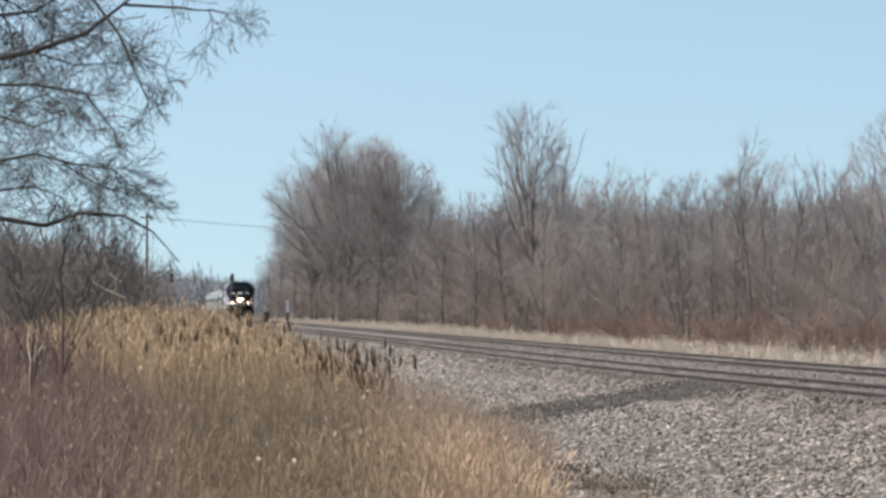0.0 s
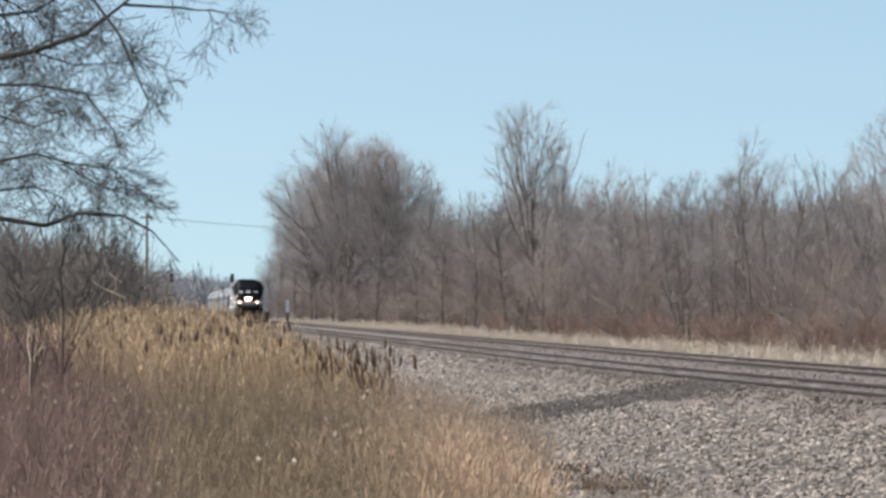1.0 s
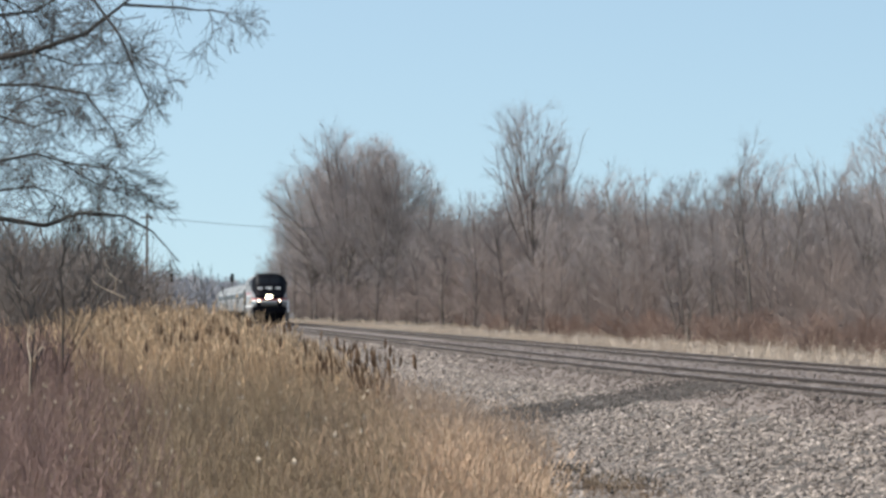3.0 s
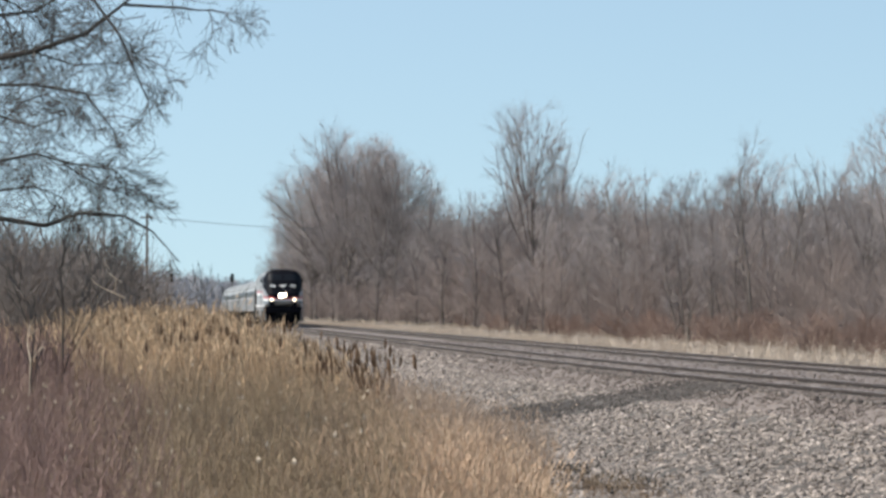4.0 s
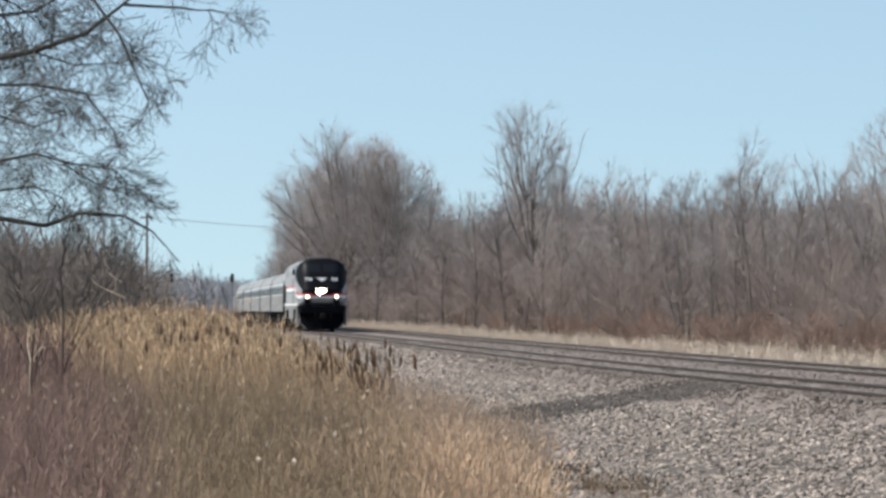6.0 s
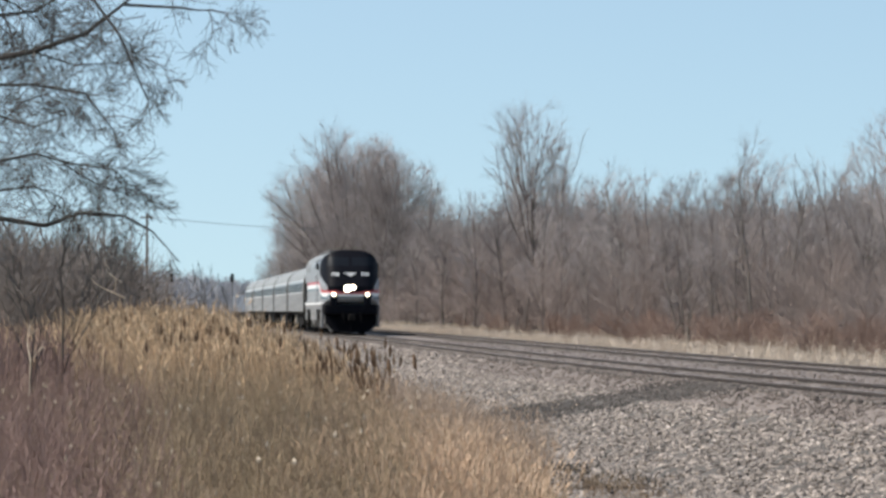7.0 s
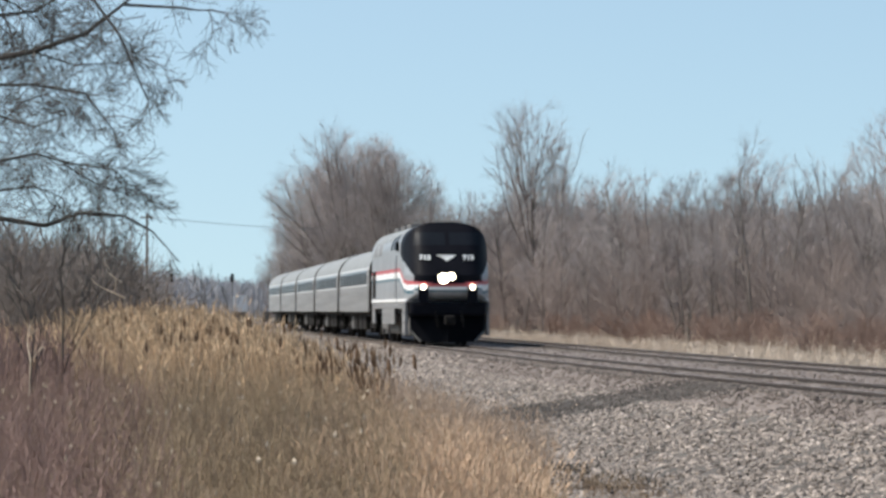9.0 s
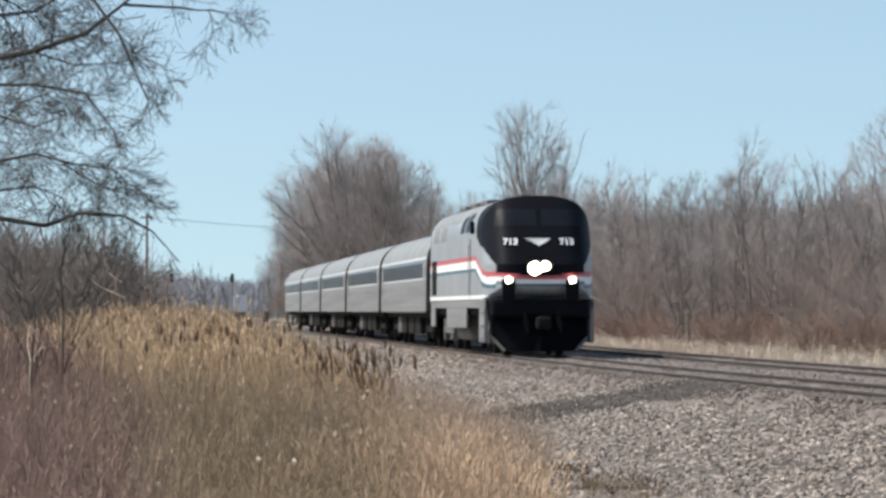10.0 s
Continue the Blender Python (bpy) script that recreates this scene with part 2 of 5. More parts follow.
def strip(name, a_list, z_add, mat, label, category, s_from=-30, s_to=1500, rough=0.02):
    """A lengthwise sheet on the ground with a slightly uneven face."""
    ss = np.concatenate([np.arange(s_from, min(s_to, 160), 0.5), np.arange(160, s_to, 10.0)])
    aa = np.asarray(a_list)
    S, A = np.meshgrid(ss, aa, indexing="ij")
    Z = ground_z(A) + z_add + rng.normal(0, rough, S.shape)
    v = along_line(np.stack([S.ravel(), (A + rng.normal(0, rough, S.shape)).ravel(), Z.ravel()], axis=1))
    n_i, n_j = S.shape
    a_i, a_j = np.meshgrid(np.arange(n_i - 1), np.arange(n_j - 1), indexing="ij")
    c = (a_i * n_j + a_j).ravel()
    f = np.stack([c, c + 1, c + n_j + 1, c + n_j], axis=1)
    return tagged(new(name, fast_mesh(name, v, f, [mat], smooth=True)), label, category, kind="structure")


strip("ballast_bank", np.arange(5.4, 8.66, 0.25), 0.0, BALLAST, "pale grey crushed stone bank sloping from the track", "ballast", rough=0.025)
strip("ballast_bed", np.arange(8.65, 17.6, 0.3), 0.005, BED, "brown grey ballast between the rails of two tracks", "ballast", rough=0.012)


# ---- tracks ----
def rail_profile():
    """Half section of a rail: head, web and foot; z = 0 is the running face."""
    half = [(0.0, 0.0), (0.03, -0.002), (0.036, -0.012), (0.034, -0.04), (0.01, -0.052), (0.009, -0.135), (0.065, -0.16), (0.07, -0.172)]
    return half + [(-x, z) for x, z in half[:0:-1]]


def rail(parent, a):
    ss = np.concatenate([np.arange(-20, 130, 4.0), np.arange(130, 1500, 40.0)])
    prof = rail_profile()
    k = len(prof)
    rows = [(s, a + x, z) for s in ss for x, z in prof]
    v = along_line(rows)
    f, fm = [], []
    for i in range(len(ss) - 1):
        for j in range(k):
            f.append((i * k + j, i * k + (j + 1) % k, (i + 1) * k + (j + 1) % k, (i + 1) * k + j))
            fm.append(1 if j in (0, k - 1) else 0)
    return part("rail", fast_mesh("rail", v, f, [RAIL, RAIL_TOP], fm), None, parent, "rusty steel rail with a bright worn head")


def tie_mesh():
    bm = bmesh.new()
    box(bm, (0, 0, 0), (2.6, 0.22, 0.18), 0.015)
    me = bpy.data.meshes.new("tie")
    bm.to_mesh(me)
    bm.free()
    me.materials.append(TIE)
    return me


TIE_MESH = tie_mesh()


def track(mid, label, height):
    t = new("railway_track")
    tagged(t, label, "railway track", "two parallel tracks", "structure")
    for g in (-0.7525, 0.7525):
        rail(t, mid + g)
    rows, r = [], random.Random(int(mid))
    for i in range(150):
        s = 46 + i * 0.52 + r.uniform(-0.03, 0.03)
        x, y, z = place(s, mid + r.uniform(-0.05, 0.05), -0.175 + height + r.uniform(-0.012, 0.01))
        ob = new("tie", TIE_MESH)
        ob.parent = t
        ob.matrix_basis = Matrix.Translation((x, y, z)) @ pose(0, 0, 0, 0, 0, math.degrees(TURN) + r.uniform(-0.8, 0.8))
    for i in range(700):
        s = 124 + i * 0.52
        rows.append((s, mid - 1.3, -0.205, s, mid + 1.3, -0.205))
    q = np.array(rows)
    p0, p1 = along_line(q[:, 0:3]), along_line(q[:, 3:6])
    v, f = tubes(np.concatenate([p0, p1, np.full((len(q), 2), 0.13)], axis=1), 4)
    far = part("far_ties", fast_mesh("far_ties", v, f, [TIES]), None, t, "weathered wooden ties")
    far["kind"] = "stuff"
    return t


track(NEAR, "near railway track of rusty rails on wooden ties", 0.0)
track(FAR, "far railway track of rusty rails on wooden ties", 0.0)


# ---- plants ----
def grow(segs, p, d, length, r, level, rr, cfg):
    """Branches that fork: appends segments."""
    n = cfg["steps"][level]
    step = length / n
    q, way = Vector(p), Vector(d).normalized()
    r_end = max(cfg["thin"], r * 0.35)
    last = level == cfg["levels"]
    for i in range(n):
        way = (way + Vector((rr.gauss(0, 1), rr.gauss(0, 1), rr.gauss(0, 1))) * cfg["wobble"] * (1.0 if level else cfg["stray"])
               + Vector((0, 0, cfg["lift"] if level else 0.08))).normalized()
        nxt = q + way * step
        ra = r + (r_end - r) * i / n
        rb = r + (r_end - r) * (i + 1) / n
        segs.append((*q, *nxt, ra, rb, level + (0.5 if last and i == n - 1 else 0)))
        q = nxt
        if not last and (i + 1) / n > cfg["bare"][level]:
            for _ in range(cfg["forks"][level]):
                side = Vector((rr.gauss(0, 1), rr.gauss(0, 1), rr.gauss(0, 0.6)))
                side = (side - way * side.dot(way)).normalized()
                k = cfg["spread"] * rr.uniform(0.7, 1.2)
                out = (way * (1 - k) + side * k).normalized()
                grow(segs, q, out, length * cfg["shrink"] * rr.uniform(0.65, 1.25) * (1.2 - 0.55 * i / n), max(cfg["thin"], rb * 0.55), level + 1, rr, cfg)


def chain(points, radii, sides=6):
    """One continuous bent tube through the points."""
    q, r = np.asarray(points, dtype=float), np.asarray(radii, dtype=float)
    ang = np.arange(sides) * 2 * np.pi / sides
    ring = np.stack([np.cos(ang), np.sin(ang), np.zeros(sides)], axis=1)
    v = (q[:, None] + ring[None] * r[:, None, None]).reshape(-1, 3)
    f = [(i * sides + j, i * sides + (j + 1) % sides, (i + 1) * sides + (j + 1) % sides, (i + 1) * sides + j) for i in range(len(q) - 1) for j in range(sides)]
    return v, f


def slender(thing, segs, mats):
    """A thin single stem with twigs."""
    s = np.array(segs)
    stem, rest = s[s[:, 8] == 0], s[s[:, 8] > 0]
    v, f = chain(np.concatenate([stem[:1, 0:3], stem[:, 3:6]]), np.concatenate([stem[:1, 6], stem[:, 7]]))
    part("trunk", fast_mesh("trunk", v, f, [mats[0]], smooth=True), None, thing)
    v, f = tubes(rest[:, :8], 3)
    part("crown", fast_mesh("crown", v, f, [mats[1]]), None, thing)
    return thing


def woody(thing, segs, mats, sides=5):
    """Trunk and limbs as one part, twigs as another."""
    s = np.array(segs)
    wood, fine, tip = s[s[:, 8] <= 1], s[(s[:, 8] > 1) & (s[:, 8] % 1 == 0)], s[s[:, 8] % 1 > 0]
    v, f = tubes(wood[:, :8], sides)
    part("trunk", fast_mesh("trunk", v, f, [mats[0]], smooth=True), None, thing)
    v, f = tubes(fine[:, :8], 3)
    v2, f2 = cones(tip[:, :8])
    f = np.concatenate([f[:, [0, 1, 2]], f[:, [0, 2, 3]], f2 + len(v)])
    part("crown", fast_mesh("crown", np.concatenate([v, v2]), f, [mats[1]]), None, thing)
    return thing


def bare_tree(name, seed, height, label, mats, cfg_more=None, stems=1, lean=0.1, girth=1.0, thin=False):
    """A leafless tree: trunk with limbs, and a crown of fine twigs."""
    rr = random.Random(seed)
    cfg = dict(steps=[7, 4, 3, 2, 1], thin=0.007, stray=0.45, wobble=0.1, lift=0.14, levels=4, bare=[0.25, 0.2, 0.1, 0.0],
               forks=[2, 2, 2, 2], spread=0.42, shrink=0.46)
    cfg.update(cfg_more or {})
    segs = []
    for k in range(stems):
        way = Vector((rr.gauss(0, lean), rr.gauss(0, lean), 1))
        grow(segs, (rr.gauss(0, 0.12) * (stems > 1), rr.gauss(0, 0.12) * (stems > 1), -0.3), way, height * rr.uniform(0.75, 0.85), (height * (0.012 if stems == 1 else 0.005) + 0.01) * girth, 0, rr, cfg)
    return (slender if thin else woody)(tagged(new(name), label, name.replace("_", " ")), segs, mats)


def grown_tree(name, seed, label, mats, height, crown_low, radius, shape, limbs=10, angle=(28, 55), leader=1.0, lift=0.1,
               gap=0.75, twigs=7, twig_len=0.85, twig_r=0.0048, stems=1, girth=0.013, kink=0.07):
    """A leafless tree or shrub whose ascending limbs reach to the crown's outline; shape(h) is that outline."""
    rr = random.Random(seed)
    segs, tips = [], []

    def reach(p, d):
        k = 0.0
        while k < height:
            q = p + d * k
            h = (q.z - crown_low) / (height - crown_low)
            if h > 1 or (h > 0 and math.hypot(q.x, q.y) > radius * shape(h)):
                break
            k += 0.2
        return k

    def aside(d, low, high):
        side = Vector((rr.gauss(0, 1), rr.gauss(0, 1), rr.gauss(0, 0.5)))
        side = (side - d * side.dot(d)).normalized()
        w = radians(rr.uniform(low, high))
        return (d * math.cos(w) + side * math.sin(w)).normalized()

    def shoot(p, d, length, r, level):
        n = max(2, int(length / 0.45))
        step, q, d = length / n, Vector(p), Vector(d)
        since = rr.uniform(0, gap)
        for i in range(n):
            d = (d + Vector((rr.gauss(0, kink), rr.gauss(0, kink), rr.gauss(0, kink) + lift)) * (1 if level else 0.4)).normalized()
            nxt = q + d * step
            ra, rb = (max(0.006, r * (1 - 0.75 * k / n)) for k in (i, i + 1))
            segs.append((*q, *nxt, ra, rb, level))
            if level >= 2 or i >= n - 2:
                tips.append((*q, *nxt))
            q = nxt
            since += step
            if 0 < level < 3 and since > gap * (0.8 if level == 2 else 1.0) and i < n - 1:
                since = rr.uniform(0, gap * 0.4)
                out = aside(d, 26, 52)
                rest = min(length * (1 - 0.55 * i / n) * rr.uniform(0.4, 0.7), reach(q, out) * rr.uniform(0.85, 1.1))
                if rest > 0.35:
                    shoot(q, out, rest, rb * 0.6, level + 1)

    if stems == 1:
        base = Vector((0, 0, -0.3))
        tall = crown_low + (height - crown_low) * leader * 0.93
        d, q, n = Vector((rr.gauss(0, 0.03), rr.gauss(0, 0.03), 1)).normalized(), base, 14
        pts = [q.copy()]
        for i in range(n):
            d = (d + Vector((rr.gauss(0, 0.05), rr.gauss(0, 0.05), 0.06))).normalized()
            q = q + d * tall / n
            pts.append(q.copy())
        r0 = height * girth
        for i in range(n):
            ra, rb = (r0 * (1 - 0.8 * k / n * leader) for k in (i, i + 1))
            segs.append((*pts[i], *pts[i + 1], ra, rb, 0))
        turn = rr.uniform(0, 6.28)
        for k in range(limbs):
            f = (crown_low + (tall - crown_low) * (k + rr.uniform(0, 0.9)) / limbs) / tall
            u = min(n - 0.01, f * n)
            p = pts[int(u)].lerp(pts[int(u) + 1], u % 1)
            turn += 2.4 + rr.uniform(-0.4, 0.4)
            w = radians(rr.uniform(*angle)) * (1.15 - 0.4 * k / limbs)
            d = Vector((math.cos(turn) * math.sin(w), math.sin(turn) * math.sin(w), math.cos(w)))
            shoot(p, d, max(1.0, reach(p, d) * rr.uniform(0.88, 1.03)), r0 * (1 - 0.8 * f * leader) * rr.uniform(0.42, 0.62), 1)
    else:
        for k in range(stems):
            w, turn = radians(rr.uniform(4, 50)), rr.uniform(0, 6.28)
            d = Vector((math.cos(turn) * math.sin(w), math.sin(turn) * math.sin(w), math.cos(w)))
            p = Vector((math.cos(turn), math.sin(turn), 0)) * 0.02 * radius + Vector((0, 0, -0.1))
            shoot(p, d, max(0.5, reach(p, d) * rr.uniform(0.75, 1.08)), height * girth * 0.35, 1)
    segs = np.array(segs)
    r = np.random.default_rng(seed)
    t = np.repeat(np.array(tips), twigs, axis=0)
    way = t[:, 3:6] - t[:, 0:3]
    way /= np.linalg.norm(way, axis=1)[:, None]
    a = t[:, 0:3] + (t[:, 3:6] - t[:, 0:3]) * r.uniform(0, 1, (len(t), 1))
    d = way + r.normal(0, 0.42, way.shape) + np.array([[0, 0, 0.12 + lift]])
    d /= np.linalg.norm(d, axis=1)[:, None]
    ln_ = twig_len * r.uniform(0.4, 1.1, (len(t), 1))
    b = a + d * ln_
    one = np.ones((len(t), 1))
    c = a + (b - a) * r.uniform(0.2, 0.7, (len(t), 1))
    e = d + r.normal(0, 0.4, d.shape)
    sets = [np.concatenate([a, b, one * twig_r, one * 0], axis=1), np.concatenate([c, c + e * ln_ * 0.5, one * twig_r * 0.75, one * 0], axis=1)]
    thing = tagged(new(name), label)
    wood = segs[:, 8] < 2
    v, f = tubes(segs[wood][:, :8], 5 if stems == 1 else 3)
    stock = "trunk" if stems == 1 else "stem"
    part(stock, fast_mesh(stock, v, f, [mats[0]], smooth=True), None, thing)
    segs = segs[~wood]
    v, f = tubes(segs[:, :8], 3)
    v2, f2 = cones(np.concatenate(sets))
    part("crown", fast_mesh("crown", np.concatenate([v, v2]), np.concatenate([f[:, [0, 1, 2]], f[:, [0, 2, 3]], f2 + len(v)]), [mats[1]]), None, thing)
    return thing


def stems_mesh(name, pts, heights, mat, width, leaves, rr, plume=0.0, plume_r=0.0, lean=0.12, bend=0.25, leaf=0.3, flare=0.15):
    """Standing dead stems with long leaves and, where given, a seed plume: one mesh."""
    n = len(pts)
    base = np.asarray(pts)
    h = np.asarray(heights)[:, None]
    d = np.concatenate([rr.normal(0, lean, (n, 2)), np.ones((n, 1))], axis=1)
    mid = base + d * h * 0.55
    tip = mid + (d + np.concatenate([rr.normal(0, bend, (n, 2)), rr.normal(-0.1, 0.1, (n, 1))], axis=1)) * h * 0.45
    w = width * rr.uniform(0.6, 1.4, (n, 1))
    vs = [blades(base, mid, tip, w, w * 0.7, rr)]
    for _ in range(leaves):
        f = rr.uniform(0.3, 1.5, (n, 1))
        a = base + (mid - base) * np.minimum(f, 1) + (tip - mid) * np.maximum(f - 1, 0)
        out = np.concatenate([rr.normal(0, flare, (n, 2)), rr.uniform(0.5, 1.0, (n, 1))], axis=1)
        b = a + out * h * leaf
        c = b + (out * np.array([[1.2, 1.2, -0.2]])) * h * leaf * 0.67
        vs.append(blades(a, b, c, w * 0.5, w * 0.9, rr))
    if plume:
        q = tip + (tip - mid) / np.linalg.norm(tip - mid, axis=1)[:, None] * plume
        m2 = (tip * 0.6 + q * 0.4)
        one = np.ones((n, 1)) * rr.uniform(0.6, 1.3, (n, 1))
        v, f = tubes(np.concatenate([tip, m2, one * plume_r * 0.45, one * plume_r], axis=1), 3)
        vs.append((v, np.concatenate([f[:, [0, 1, 2]], f[:, [0, 2, 3]]])))
        vs.append(cones(np.concatenate([m2, q, one * plume_r, one * 0], axis=1)))
    off, allv, allf = 0, [], []
    for v, f in vs:
        allv.append(v)
        allf.append(f + off)
        off += len(v)
    return fast_mesh(name, np.concatenate(allv), np.concatenate(allf), [mat])


def clumps(pts, size, amount, seed):
    """Height factors that vary in clumps."""
    o = Vector((seed * 7.1, seed * 3.3, 0))
    return np.array([1 + amount * noise.noise(Vector((p[0] / size, p[1] / size / 2.5, 0)) + o) for p in pts])


def patchy(rr, pts, size, hard, seed):
    """Keeps points in uneven patches, with thin places between them."""
    o = Vector((seed * 5.3, seed * 9.7, 0))
    f = np.array([noise.noise(Vector((p[0] / size, p[1] / size / 3.0, 0)) + o) + 0.5 * noise.noise(Vector((p[0] / size * 2.7, p[1] / size, 3)) + o) for p in pts])
    return pts[rr.uniform(0, 1, len(pts)) < 0.6 + hard * f]


def scatter(rr, n, y_lo, y_hi, left, right, keep, power=1.0):
    """Points of a fan-shaped patch: depth y, and x between the bearings left and right; keep(x, y, s, a)."""
    y = y_lo + (y_hi - y_lo) * rr.uniform(0, 1, n) ** power
    x = y * rr.uniform(left, right, n)
    s, a = SX * x + SY * y, NX * x + NY * y
    ok = keep(x, y, s, a)
    x, y, a, s = x[ok], y[ok], a[ok], s[ok]
    return np.stack([x, y, ground_z(a - sway(s)) - 0.03], axis=1)


# ---- the train ----
def section(half, top, sill, shoulder, crown, n=96):
    """Closed cross-section (x, z) from the sill up one side, over the roof and down: superellipse roof on upright walls."""
    pts = []
    m = n // 4
    for i in range(m):
        pts.append((-half + 0.02 * (i / m), sill + (shoulder - sill) * i / m))
    for i in range(2 * m + 1):
        ang = math.pi * (1 - i / (2 * m))
        cx, cz = math.cos(ang), math.sin(ang)
        x = math.copysign(abs(cx) ** (2 / crown), cx) * (half - 0.02)
        pts.append((x, shoulder + (top - shoulder) * abs(cz) ** (2 / crown)))
    for i in range(m - 1, -1, -1):
        pts.append((half - 0.02 * (i / m), sill + (shoulder - sill) * i / m))
    return pts


def loft(prof, ys, shift=None):
    """Side skin through the stations; shift(x, z, y) gives each point's place along the body."""
    k = len(prof)
    v = [(x, shift(x, z, y) if shift else y, z) for y in ys for x, z in prof]
    f = [(i * k + j, i * k + (j + 1) % k, (i + 1) * k + (j + 1) % k, (i + 1) * k + j) for i in range(len(ys) - 1) for j in range(k)]
    return v, f


def nose(x, z):
    """How far the front stands back from its foremost line."""
    return 1.2 * abs(x / 1.5) ** 6 + 0.62 * max(0.0, z - 2.45) + 0.12 * max(0.0, z - 3.5) ** 2


def half_width(z, half=1.5, top=4.33, shoulder=3.25, crown=2.7):
    """The locomotive's half width at a height."""
    if z <= shoulder:
        return half - 0.02 * (z - 1.5) / (shoulder - 1.5)
    return (half - 0.02) * max(0.0, 1 - ((z - shoulder) / (top - shoulder)) ** crown) ** (1 / crown)


def side_patch(sx, y0, y1, z0, z1, slant=0.0, out=0.008):
    """A panel that lies on the curved side wall."""
    ny, nz = 2, 6
    v = []
    for k in range(nz + 1):
        z = z0 + (z1 - z0) * k / nz
        for i in range(ny + 1):
            v.append((sx * (half_width(z) + out), y0 + (y1 - y0) * i / ny + slant * k / nz, z))
    f = [(r * (ny + 1) + c, r * (ny + 1) + c + 1, (r + 1) * (ny + 1) + c + 1, (r + 1) * (ny + 1) + c) for r in range(nz) for c in range(ny)]
    return fast_mesh("panel", v, f, smooth=True)


def wheel(parent, x, y, r=0.5):
    bm = bmesh.new()
    rod(bm, (x - 0.07, y, r), (x + 0.07, y, r), r, n=20)
    rod(bm, (x - 0.09 * (1 if x > 0 else -1), y, r), (x - 0.05 * (1 if x > 0 else -1), y, r), r + 0.025, n=20)
    return part("wheel", bm, UNDER, parent)


def truck(parent, y, axles, mat):
    bm = bmesh.new()
    ext = (max(axles) - min(axles)) / 2 + 0.55
    for x in (-1.12, 1.12):
        box(bm, (x, y, 0.62), (0.16, ext * 2, 0.22), 0.03)
        for a in axles:
            box(bm, (x, y + a, 0.5), (0.22, 0.34, 0.4), 0.04)
            rod(bm, (x, y + a - 0.32, 0.55), (x, y + a - 0.32, 0.95), 0.1, n=10)
            rod(bm, (x, y + a + 0.32, 0.55), (x, y + a + 0.32, 0.95), 0.1, n=10)
    box(bm, (0, y, 0.75), (2.2, 0.7, 0.25), 0.03)
    t = part("truck", bm, mat, parent, "dusty grey truck frame")
    for a in axles:
        for x in (-0.75, 0.75):
            wheel(t, x, y + a)
    return t


def text_mesh(word, size):
    cu = bpy.data.curves.new("number", "FONT")
    cu.body, cu.size, cu.align_x, cu.align_y, cu.extrude, cu.offset = word, size, "CENTER", "CENTER", 0.004, 0.012
    ob = bpy.data.objects.new("number", cu)
    scene.collection.objects.link(ob)
    bpy.context.view_layer.update()
    me = bpy.data.meshes.new_from_object(ob)
    bpy.data.objects.remove(ob)
    return me


